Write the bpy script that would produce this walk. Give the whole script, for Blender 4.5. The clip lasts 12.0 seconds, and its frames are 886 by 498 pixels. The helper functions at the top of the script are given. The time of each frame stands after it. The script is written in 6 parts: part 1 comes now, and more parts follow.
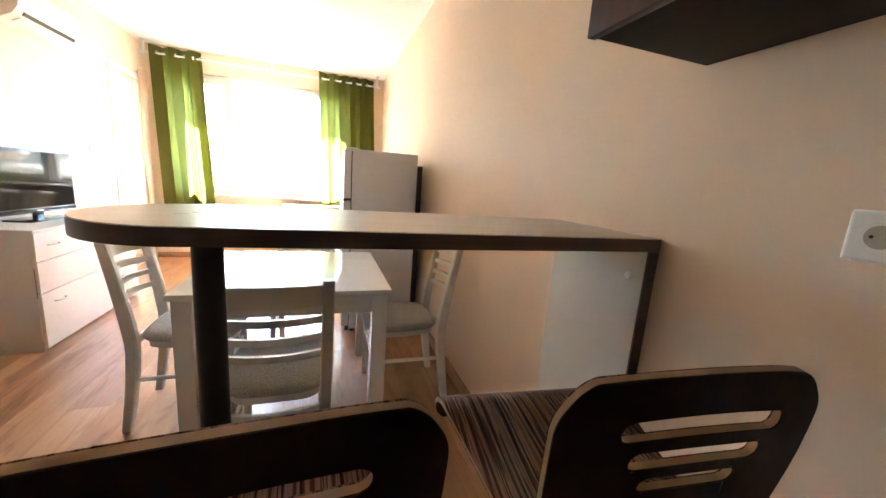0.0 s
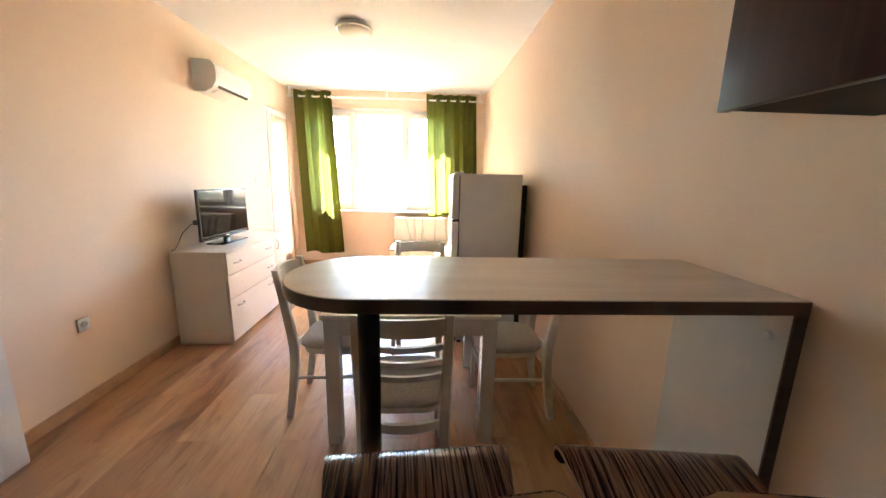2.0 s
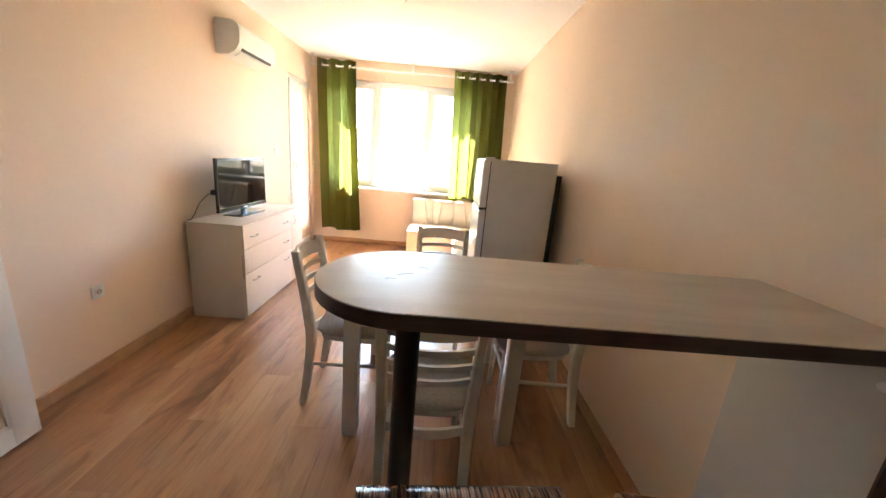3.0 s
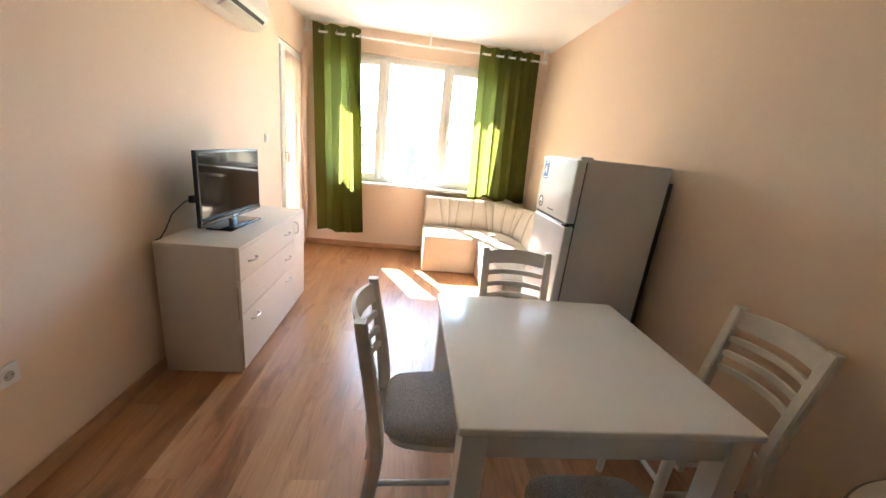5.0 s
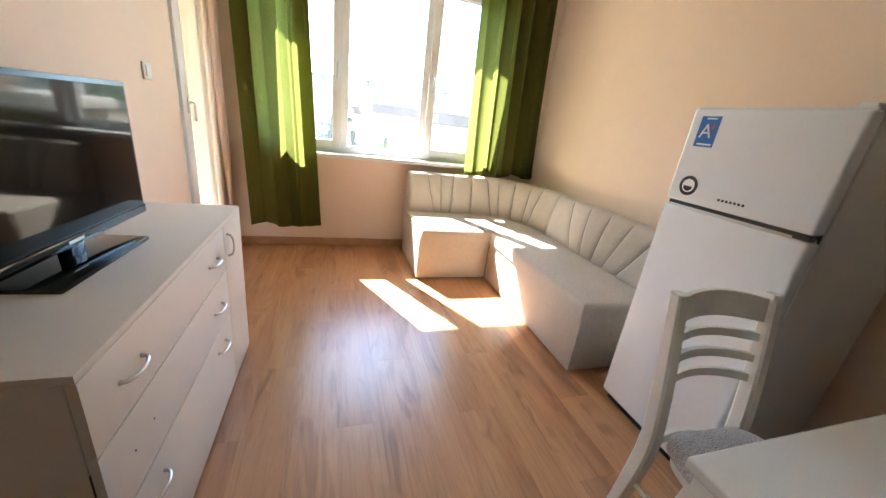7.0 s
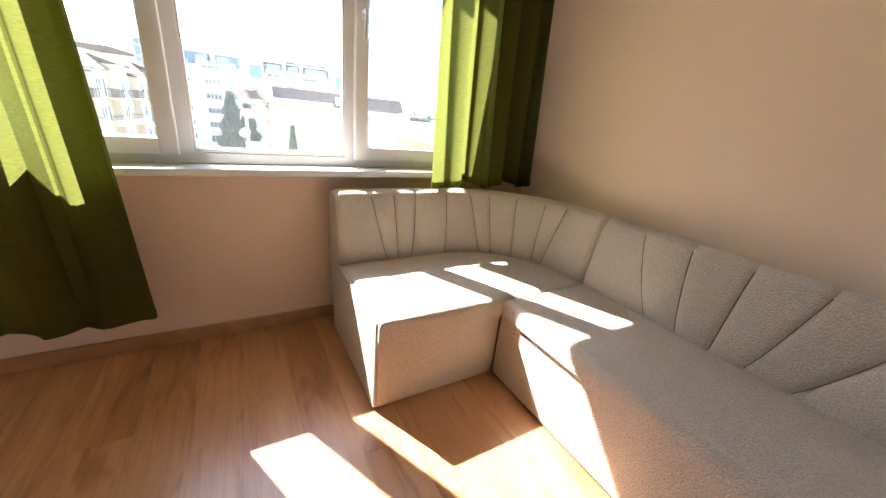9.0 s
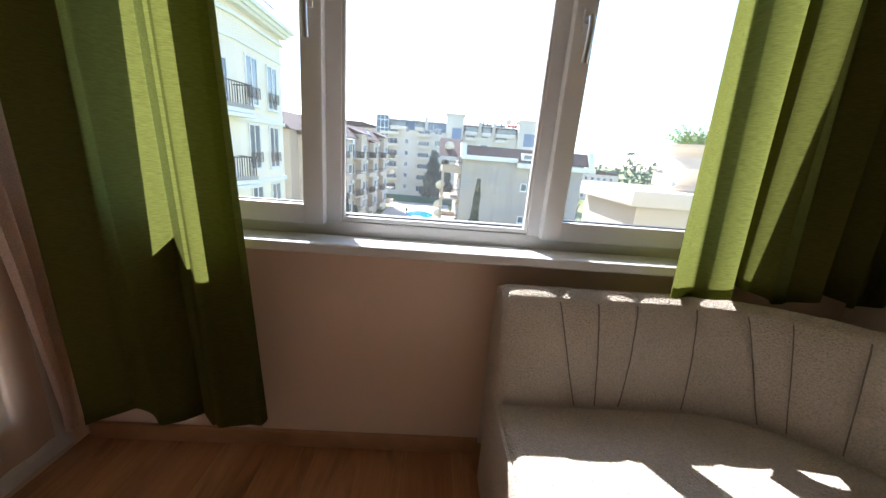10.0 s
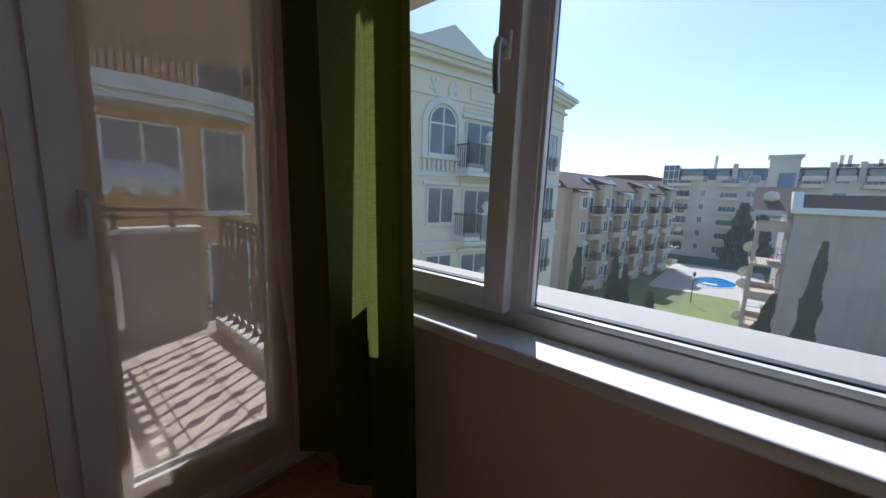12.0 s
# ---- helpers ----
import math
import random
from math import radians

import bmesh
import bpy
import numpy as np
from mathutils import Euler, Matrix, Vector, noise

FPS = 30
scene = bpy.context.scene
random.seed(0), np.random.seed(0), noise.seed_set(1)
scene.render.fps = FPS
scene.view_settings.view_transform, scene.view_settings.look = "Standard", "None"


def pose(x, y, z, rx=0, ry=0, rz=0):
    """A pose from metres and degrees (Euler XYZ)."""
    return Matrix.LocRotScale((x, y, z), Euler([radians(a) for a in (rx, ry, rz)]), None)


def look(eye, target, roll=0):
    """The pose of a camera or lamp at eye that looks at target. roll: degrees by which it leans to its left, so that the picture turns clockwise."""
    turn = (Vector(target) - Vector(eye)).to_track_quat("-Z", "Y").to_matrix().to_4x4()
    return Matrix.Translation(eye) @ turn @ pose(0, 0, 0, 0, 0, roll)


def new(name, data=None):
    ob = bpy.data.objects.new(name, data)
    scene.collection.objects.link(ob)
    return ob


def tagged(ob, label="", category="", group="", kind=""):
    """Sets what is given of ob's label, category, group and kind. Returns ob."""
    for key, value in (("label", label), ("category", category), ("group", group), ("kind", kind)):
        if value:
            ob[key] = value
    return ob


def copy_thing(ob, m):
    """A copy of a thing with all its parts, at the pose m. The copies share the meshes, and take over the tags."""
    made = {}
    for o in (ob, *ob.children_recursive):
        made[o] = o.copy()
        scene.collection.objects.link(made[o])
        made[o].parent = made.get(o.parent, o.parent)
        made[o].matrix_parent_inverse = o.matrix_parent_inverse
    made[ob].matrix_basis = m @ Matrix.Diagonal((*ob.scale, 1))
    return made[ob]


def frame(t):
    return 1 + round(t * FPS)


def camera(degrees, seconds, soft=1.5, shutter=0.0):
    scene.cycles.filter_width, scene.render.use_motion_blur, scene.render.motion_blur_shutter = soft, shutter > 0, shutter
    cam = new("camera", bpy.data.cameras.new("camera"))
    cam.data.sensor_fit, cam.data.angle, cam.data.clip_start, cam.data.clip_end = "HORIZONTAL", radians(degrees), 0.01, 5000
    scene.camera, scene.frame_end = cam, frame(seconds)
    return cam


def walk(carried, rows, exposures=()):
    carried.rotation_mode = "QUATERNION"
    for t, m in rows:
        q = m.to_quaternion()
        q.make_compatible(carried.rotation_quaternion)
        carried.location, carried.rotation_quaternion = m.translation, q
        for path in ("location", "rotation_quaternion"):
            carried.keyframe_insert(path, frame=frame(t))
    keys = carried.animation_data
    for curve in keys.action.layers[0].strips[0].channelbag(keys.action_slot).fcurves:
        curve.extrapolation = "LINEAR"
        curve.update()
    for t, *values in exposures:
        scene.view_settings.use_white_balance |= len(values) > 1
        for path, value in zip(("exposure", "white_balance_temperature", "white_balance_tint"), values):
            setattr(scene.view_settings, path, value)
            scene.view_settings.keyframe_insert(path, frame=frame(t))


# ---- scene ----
cam = camera(102.7, 12.0)
PATH = [
    (0, (0.163, 0.342, 1.269), (0.799, 2.203, 0.905), 4.2),
    (0.5, (0.143, 0.25, 1.28), (0.427, 2.208, 0.989), 1.7),
    (1, (0.112, 0.226, 1.344), (0.312, 2.203, 1.117), 1.0),
    (1.5, (0.1, 0.246, 1.407), (0.217, 2.218, 1.098), 0.2),
    (2, (0.081, 0.275, 1.432), (0.181, 2.233, 1.042), 1.3),
    (2.5, (0.052, 0.316, 1.445), (0.087, 2.259, 0.974), 2.6),
    (3, (-0.024, 0.421, 1.452), (0.026, 2.357, 0.955), 5.0),
    (3.5, (-0.228, 0.546, 1.506), (-0.094, 2.472, 0.983), 3.7),
    (5.5, (-0.721, 1.51, 1.417), (-0.504, 3.417, 0.856), 6.9),
    (6, (-0.844, 1.838, 1.367), (-0.699, 3.746, 0.785), 6.7),
    (6.5, (-1.002, 2.181, 1.329), (-0.652, 4.056, 0.726), 6.9),
    (7, (-1.106, 2.515, 1.297), (-0.509, 4.302, 0.625), 7.2),
    (9, (-0.835, 4.084, 1.227), (0.137, 5.685, 0.525), 5.9),
    (9.5, (-0.765, 4.491, 1.224), (-0.153, 6.309, 0.657), 5.2),
    (10, (-0.672, 4.813, 1.229), (-0.584, 6.742, 0.708), 4.6),
    (10.5, (-0.659, 5.054, 1.255), (-1.113, 6.941, 0.771), 4.8),
    (11, (-0.756, 5.191, 1.28), (-1.571, 6.982, 0.926), 2.5),
    (11.5, (-0.698, 5.237, 1.291), (-1.745, 6.911, 0.973), 2.0),
    (12, (-0.567, 5.222, 1.281), (-1.835, 6.737, 0.969), 2.3),
]
EXPOSURES = [(0.0, 6.25, 6200, 9), (0.5, 6.05, 6150, 8), (1.0, 5.95, 6350, 9), (2.0, 5.78, 6600, 10), (2.5, 5.73, 6700, 10), (3.0, 5.66, 6650, 10), (3.5, 5.54, 6600, 10), (5.5, 5.02, 6250, 7), (6.5, 4.7, 6050, 5), (7.0, 4.54, 6050, 5), (9.0, 3.75, 6400, 11), (9.5, 3.25, 6350, 12), (10.0, 2.55, 5950, 12), (10.5, 1.98, 5650, 12), (11.0, 1.28, 5500, 13), (11.5, 1.02, 5450, 14), (12.0, 0.9, 5450, 14)]
walk(cam, [(t, look(eye, target, roll)) for t, eye, target, roll in PATH], EXPOSURES)

# ---- daylight ----
SUN_DIR = Vector((-0.51, 1.0, 1.20)).normalized()
world = bpy.data.worlds.new("sky")
scene.world = world
world.use_nodes = True
wt = world.node_tree
sky = wt.nodes.new("ShaderNodeTexSky")
sky.sky_type = "NISHITA"
sky.sun_disc = False
sky.sun_elevation = math.asin(SUN_DIR.z)
sky.sun_rotation = math.atan2(SUN_DIR.x, SUN_DIR.y)
sky.dust_density = 0.6
sky.ozone_density = 1.8
wt.nodes["Background"].inputs["Strength"].default_value = 0.10
wt.links.new(sky.outputs[0], wt.nodes["Background"].inputs["Color"])
sun = new("sun", bpy.data.lights.new("sun", "SUN"))
sun.data.energy, sun.data.angle, sun.data.color = 3.1, radians(0.6), (1.0, 0.955, 0.885)
sun.matrix_world = look(SUN_DIR * 30, (0, 0, 0))


# ---- materials ----
def nodes_of(name):
    m = bpy.data.materials.new(name)
    m.use_nodes = True
    return m, m.node_tree, m.node_tree.nodes["Principled BSDF"]


def link(t, a, b):
    t.links.new(a, b)


def ramp(t, fac, stops):
    r = t.nodes.new("ShaderNodeValToRGB")
    while len(r.color_ramp.elements) < len(stops):
        r.color_ramp.elements.new(0.5)
    for e, (p, c) in zip(r.color_ramp.elements, stops):
        e.position, e.color = p, (*c, 1)
    link(t, fac, r.inputs[0])
    return r.outputs[0]


def coords(t, scale=(1, 1, 1), random_shift=False):
    tc = t.nodes.new("ShaderNodeTexCoord")
    mp = t.nodes.new("ShaderNodeMapping")
    mp.inputs["Scale"].default_value = scale
    link(t, tc.outputs["Object"], mp.inputs[0])
    if random_shift:
        oi = t.nodes.new("ShaderNodeObjectInfo")
        ml = t.nodes.new("ShaderNodeMath")
        ml.operation = "MULTIPLY"
        ml.inputs[1].default_value = 37.0
        link(t, oi.outputs["Random"], ml.inputs[0])
        link(t, ml.outputs[0], mp.inputs["Location"])
    return mp.outputs[0]


def noise_tex(t, vec, scale, detail=3.0, rough=0.55, distortion=0.0):
    n = t.nodes.new("ShaderNodeTexNoise")
    n.inputs["Scale"].default_value, n.inputs["Detail"].default_value = scale, detail
    n.inputs["Roughness"].default_value, n.inputs["Distortion"].default_value = rough, distortion
    link(t, vec, n.inputs["Vector"])
    return n.outputs["Fac"]


def bump(t, b, height, strength, distance=0.002):
    bp = t.nodes.new("ShaderNodeBump")
    bp.inputs["Strength"].default_value, bp.inputs["Distance"].default_value = strength, distance
    link(t, height, bp.inputs["Height"])
    link(t, bp.outputs[0], b.inputs["Normal"])


def shade(c, k):
    return tuple(min(1.0, v * k) for v in c)


def plain(name, col, rough=0.5, metal=0.0, vary=0.08, scale=6.0, grain=120.0, bumps=0.05, coat=0.0, spec=0.5, sheen_var=0.06):
    m, t, b = nodes_of(name)
    v = coords(t)
    big, small = noise_tex(t, v, scale, 4), noise_tex(t, v, grain, 2)
    link(t, ramp(t, big, [(0.3, shade(col, 1 - vary)), (0.7, shade(col, 1 + vary))]), b.inputs["Base Color"])
    rr = t.nodes.new("ShaderNodeMapRange")
    rr.inputs[3].default_value, rr.inputs[4].default_value = max(0.02, rough - sheen_var), min(1, rough + sheen_var)
    link(t, big, rr.inputs[0])
    link(t, rr.outputs[0], b.inputs["Roughness"])
    b.inputs["Metallic"].default_value, b.inputs["Coat Weight"].default_value = metal, coat
    b.inputs["Specular IOR Level"].default_value = spec
    if bumps:
        bump(t, b, small, bumps)
    return m


PAINT = (0.835, 0.655, 0.512)
wall_paint = plain("wall_paint", PAINT, 0.75, vary=0.025, scale=1.6, grain=260, bumps=0.12)
ceiling_paint = plain("ceiling_paint", (0.82, 0.815, 0.81), 0.8, vary=0.02, scale=1.2, grain=200, bumps=0.08)
white_lacquer = plain("white_lacquer", (0.82, 0.785, 0.715), 0.20, vary=0.012, scale=2.5, grain=90, bumps=0.02, coat=0.2, sheen_var=0.015)
chair_paint = plain("chair_paint", (0.78, 0.735, 0.66), 0.38, vary=0.05, scale=14, grain=60, bumps=0.06)
white_pvc = plain("white_pvc", (0.80, 0.80, 0.79), 0.3, vary=0.02, grain=60, bumps=0.01)
white_board = plain("white_board", (0.79, 0.73, 0.65), 0.42, vary=0.012, scale=3, grain=300, bumps=0.04, sheen_var=0.02)
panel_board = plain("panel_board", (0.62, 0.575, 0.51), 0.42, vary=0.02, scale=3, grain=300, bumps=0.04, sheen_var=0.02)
well_shade_mat = plain("well_shade", (0.42, 0.39, 0.36), 0.5)
fridge_enamel = plain("fridge_enamel", (0.80, 0.80, 0.80), 0.24, vary=0.01, grain=420, bumps=0.05, coat=0.2, sheen_var=0.015)
fridge_side = plain("fridge_side", (0.77, 0.75, 0.725), 0.4, vary=0.03, grain=420, bumps=0.12)
plastic_white = plain("plastic_white", (0.78, 0.77, 0.74), 0.35, vary=0.02, grain=80, bumps=0.0)
plastic_dark = plain("plastic_dark", (0.02, 0.02, 0.022), 0.35, vary=0.2, grain=80, bumps=0.02)
black_gloss = plain("black_gloss", (0.006, 0.006, 0.007), 0.06, vary=0.2, bumps=0.0)
screen_black = plain("screen_black", (0.004, 0.004, 0.005), 0.03, vary=0.2, bumps=0.0, spec=0.22)
chrome = plain("chrome", (0.75, 0.75, 0.74), 0.18, metal=1.0, vary=0.03, bumps=0.0)
brushed = plain("brushed_steel", (0.60, 0.59, 0.57), 0.32, metal=1.0, vary=0.06, bumps=0.03)
pole_dark = plain("pole_dark", (0.035, 0.032, 0.030), 0.35, metal=0.3, vary=0.15)
frosted = plain("frosted_glass", (0.72, 0.70, 0.66), 0.35, vary=0.03, bumps=0.02)
rubber_seal = plain("rubber_seal", (0.03, 0.03, 0.032), 0.6)
cable_black = plain("cable_black", (0.012, 0.012, 0.012), 0.5)
sticker_blue = plain("sticker_blue", (0.03, 0.16, 0.50), 0.3, vary=0.04)
sticker_white = plain("sticker_white", (0.85, 0.85, 0.85), 0.3, vary=0.02)
sticker_red = plain("sticker_red", (0.65, 0.05, 0.06), 0.3)
sticker_black = plain("sticker_black", (0.02, 0.02, 0.02), 0.3)
beech_edge = plain("plywood_edge", (0.36, 0.20, 0.10), 0.45, vary=0.18, scale=30, grain=200, bumps=0.1)
skirting_wood = plain("skirting_wood", (0.45, 0.25, 0.13), 0.4, vary=0.15, scale=9, grain=120, bumps=0.05)
ledge_stone = plain("ledge_stone", (0.40, 0.355, 0.30), 0.75, vary=0.06, scale=3, grain=60, bumps=0.15)
plaster_white = plain("plaster_white", (0.76, 0.73, 0.68), 0.7, vary=0.05, scale=3, grain=60, bumps=0.15)


def wood(name, dark, light, stretch, rough=0.35, coat=0.0, streak=7.0, spec=0.5):
    m, t, b = nodes_of(name)
    v = coords(t, stretch, True)
    g = noise_tex(t, v, streak, 6, 0.6, 1.2)
    fine = noise_tex(t, v, streak * 9, 3, 0.7)
    broad = noise_tex(t, v, streak * 0.25, 3)
    mid = tuple((a + c) / 2 for a, c in zip(dark, light))
    base = ramp(t, g, [(0.33, dark), (0.52, mid), (0.66, light)])
    mx = t.nodes.new("ShaderNodeMix")
    mx.data_type, mx.blend_type = "RGBA", "MULTIPLY"
    mx.inputs[0].default_value = 0.8
    link(t, base, mx.inputs[6])
    link(t, ramp(t, broad, [(0.3, (0.78, 0.74, 0.70)), (0.7, (1, 1, 1))]), mx.inputs[7])
    link(t, mx.outputs[2], b.inputs["Base Color"])
    b.inputs["Roughness"].default_value, b.inputs["Coat Weight"].default_value = rough, coat
    b.inputs["Specular IOR Level"].default_value = spec
    bump(t, b, fine, 0.08)
    return m


def plank():
    """Light oak print: broad tone along each board, grain lines, brown flecks and a few soft knots."""
    m, t, b = nodes_of("laminate")
    tone = noise_tex(t, coords(t, (3.2, 0.55, 1), True), 1.0, 3, 0.5, 0.5)
    grain = noise_tex(t, coords(t, (34, 1.7, 1), True), 1.0, 5, 0.62, 1.3)
    pores = noise_tex(t, coords(t, (230, 9, 1), True), 1.0, 2, 0.5)
    fleck = noise_tex(t, coords(t, (10, 2.2, 1), True), 1.0, 2, 0.5, 1.2)
    knot = noise_tex(t, coords(t, (5.5, 1.6, 1), True), 1.0, 2, 0.45, 0.9)

    def times(a, c, k):
        mx = t.nodes.new("ShaderNodeMix")
        mx.data_type, mx.blend_type = "RGBA", "MULTIPLY"
        mx.inputs[0].default_value = k
        link(t, a, mx.inputs[6])
        link(t, c, mx.inputs[7])
        return mx.outputs[2]
    base = ramp(t, tone, [(0.32, (0.415, 0.190, 0.082)), (0.50, (0.500, 0.248, 0.112)), (0.68, (0.585, 0.318, 0.155))])
    out = times(base, ramp(t, grain, [(0.34, (0.74, 0.68, 0.62)), (0.50, (0.96, 0.95, 0.94)), (0.66, (1, 1, 1))]), 0.75)
    out = times(out, ramp(t, pores, [(0.35, (0.86, 0.83, 0.80)), (0.55, (1, 1, 1))]), 0.7)
    out = times(out, ramp(t, fleck, [(0.30, (0.52, 0.42, 0.34)), (0.44, (1, 1, 1))]), 0.62)
    out = times(out, ramp(t, knot, [(0.27, (0.50, 0.40, 0.32)), (0.37, (0.93, 0.91, 0.89)), (0.42, (1, 1, 1))]), 0.6)
    oi = t.nodes.new("ShaderNodeObjectInfo")
    out = times(out, ramp(t, oi.outputs["Random"], [(0.0, (0.93, 0.92, 0.91)), (1.0, (1, 1, 1))]), 1.0)
    link(t, out, b.inputs["Base Color"])
    rr = t.nodes.new("ShaderNodeMapRange")
    rr.inputs[3].default_value, rr.inputs[4].default_value = 0.25, 0.34
    link(t, grain, rr.inputs[0])
    link(t, rr.outputs[0], b.inputs["Roughness"])
    b.inputs["Specular IOR Level"].default_value = 1.0
    bump(t, b, pores, 0.05)
    return m


laminate = plank()
bar_top_mat = wood("bar_laminate", (0.64, 0.52, 0.41), (0.71, 0.59, 0.48), (0.6, 6, 1), rough=0.33, streak=3)
bar_edge_mat = wood("bar_edge", (0.075, 0.042, 0.030), (0.13, 0.075, 0.052), (0.6, 3, 9), rough=0.35, streak=4)
wenge = wood("wenge", (0.011, 0.0038, 0.003), (0.022, 0.0075, 0.0055), (8, 0.7, 8), rough=0.5, streak=3, spec=0.08)
wenge_gloss = wood("wenge_gloss", (0.034, 0.010, 0.009), (0.055, 0.017, 0.014), (8, 8, 0.5), rough=0.30, streak=3, spec=0.08)


def zebra():
    m, t, b = nodes_of("zebrano_veneer")
    v = coords(t, (1, 0.02, 0.02))
    n = noise_tex(t, v, 170, 3, 0.6)
    link(t, ramp(t, n, [(0.36, (0.022, 0.009, 0.006)), (0.47, (0.085, 0.038, 0.025)), (0.54, (0.31, 0.175, 0.108)), (0.64, (0.16, 0.076, 0.048))]), b.inputs["Base Color"])
    b.inputs["Roughness"].default_value = 0.22
    b.inputs["Coat Weight"].default_value = 0.12
    return m


zebrano = zebra()


def fabric(name, col, scale=260.0, strength=0.6, vary=0.2):
    m, t, b = nodes_of(name)
    v = coords(t)
    vo = t.nodes.new("ShaderNodeTexVoronoi")
    vo.inputs["Scale"].default_value = scale
    link(t, v, vo.inputs["Vector"])
    big = noise_tex(t, v, 5, 3)
    med = noise_tex(t, v, scale * 0.45, 3, 0.7)
    mx = t.nodes.new("ShaderNodeMix")
    mx.data_type, mx.blend_type = "RGBA", "MULTIPLY"
    mx.inputs[0].default_value = 1.0
    link(t, ramp(t, med, [(0.35, shade(col, 1 - vary)), (0.62, shade(col, 1 + vary * 0.5))]), mx.inputs[6])
    link(t, ramp(t, big, [(0.3, (0.93, 0.93, 0.92)), (0.7, (1, 1, 1))]), mx.inputs[7])
    link(t, mx.outputs[2], b.inputs["Base Color"])
    b.inputs["Roughness"].default_value = 0.95
    b.inputs["Specular IOR Level"].default_value = 0.15
    b.inputs["Sheen Weight"].default_value = 0.15
    hm = t.nodes.new("ShaderNodeMath")
    hm.operation = "MULTIPLY_ADD"
    vo.inputs["Scale"].default_value = scale * 0.33
    link(t, vo.outputs["Distance"], hm.inputs[0])
    hm.inputs[1].default_value = -0.55
    link(t, med, hm.inputs[2])
    bump(t, b, hm.outputs[0], strength, 0.008)
    return m


sofa_cloth = fabric("sofa_cloth", (0.64, 0.55, 0.455), 420, 0.9, 0.20)
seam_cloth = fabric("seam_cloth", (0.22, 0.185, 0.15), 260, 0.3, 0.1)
seat_cloth = fabric("seat_cloth", (0.52, 0.475, 0.43), 480, 0.9, 0.38)


def cloth_sheet(name, col, trans, weave=(60, 60, 900), see=0.0, blend=0.5):
    m, t, b = nodes_of(name)
    v = coords(t, weave)
    n = noise_tex(t, v, 1.0, 2)
    out = t.nodes["Material Output"]
    df, tr = t.nodes.new("ShaderNodeBsdfDiffuse"), t.nodes.new("ShaderNodeBsdfTranslucent")
    link(t, ramp(t, n, [(0.3, shade(col, 0.82)), (0.7, shade(col, 1.12))]), df.inputs[0])
    link(t, ramp(t, n, [(0.3, shade(trans, 0.70)), (0.7, shade(trans, 1.2))]), tr.inputs[0])
    mx = t.nodes.new("ShaderNodeMixShader")
    mx.inputs[0].default_value = blend
    link(t, df.outputs[0], mx.inputs[1])
    link(t, tr.outputs[0], mx.inputs[2])
    last = mx.outputs[0]
    if see:
        tp = t.nodes.new("ShaderNodeBsdfTransparent")
        tp.inputs[0].default_value = (1.0, 0.94, 0.89, 1)
        m2 = t.nodes.new("ShaderNodeMixShader")
        m2.inputs[0].default_value = see
        link(t, last, m2.inputs[1])
        link(t, tp.outputs[0], m2.inputs[2])
        last = m2.outputs[0]
    link(t, last, out.inputs[0])
    return m


curtain_cloth = cloth_sheet("curtain_cloth", (0.110, 0.106, 0.025), (0.162, 0.176, 0.042), (50, 50, 650), blend=0.5)
sheer_cloth = cloth_sheet("sheer_cloth", (0.90, 0.68, 0.56), (0.95, 0.74, 0.62), (900, 900, 900), see=0.49)
sheer_gathered = cloth_sheet("sheer_gathered", (0.86, 0.67, 0.56), (0.92, 0.73, 0.61), (300, 300, 300), see=0.15)


def glass():
    m, t, b = nodes_of("window_glass")
    out = t.nodes["Material Output"]
    tp, gl = t.nodes.new("ShaderNodeBsdfTransparent"), t.nodes.new("ShaderNodeBsdfGlossy")
    gl.inputs["Roughness"].default_value = 0.01
    tp.inputs[0].default_value = (0.97, 0.985, 0.98, 1)
    lw = t.nodes.new("ShaderNodeLayerWeight")
    lw.inputs[0].default_value = 0.5
    pw = t.nodes.new("ShaderNodeMath")
    pw.operation = "POWER"
    pw.inputs[1].default_value = 4.0
    link(t, lw.outputs["Facing"], pw.inputs[0])
    ma = t.nodes.new("ShaderNodeMath")
    ma.operation, ma.inputs[1].default_value, ma.inputs[2].default_value = "MULTIPLY_ADD", 0.45, 0.025
    link(t, pw.outputs[0], ma.inputs[0])
    mx = t.nodes.new("ShaderNodeMixShader")
    link(t, ma.outputs[0], mx.inputs[0])
    link(t, tp.outputs[0], mx.inputs[1])
    link(t, gl.outputs[0], mx.inputs[2])
    # a thin film of dust on the panes scatters a little of the sun
    dust = t.nodes.new("ShaderNodeBsdfTranslucent")
    dust.inputs[0].default_value = (0.9, 0.88, 0.84, 1)
    film = t.nodes.new("ShaderNodeMixShader")
    link(t, ramp(t, noise_tex(t, coords(t), 3.0, 4), [(0.3, (0.007, 0.007, 0.007)), (0.7, (0.018, 0.018, 0.018))]), film.inputs[0])
    link(t, mx.outputs[0], film.inputs[1])
    link(t, dust.outputs[0], film.inputs[2])
    link(t, film.outputs[0], out.inputs[0])
    return m


glass_mat = glass()


# ---- builders ----
def bm_new():
    return bmesh.new()


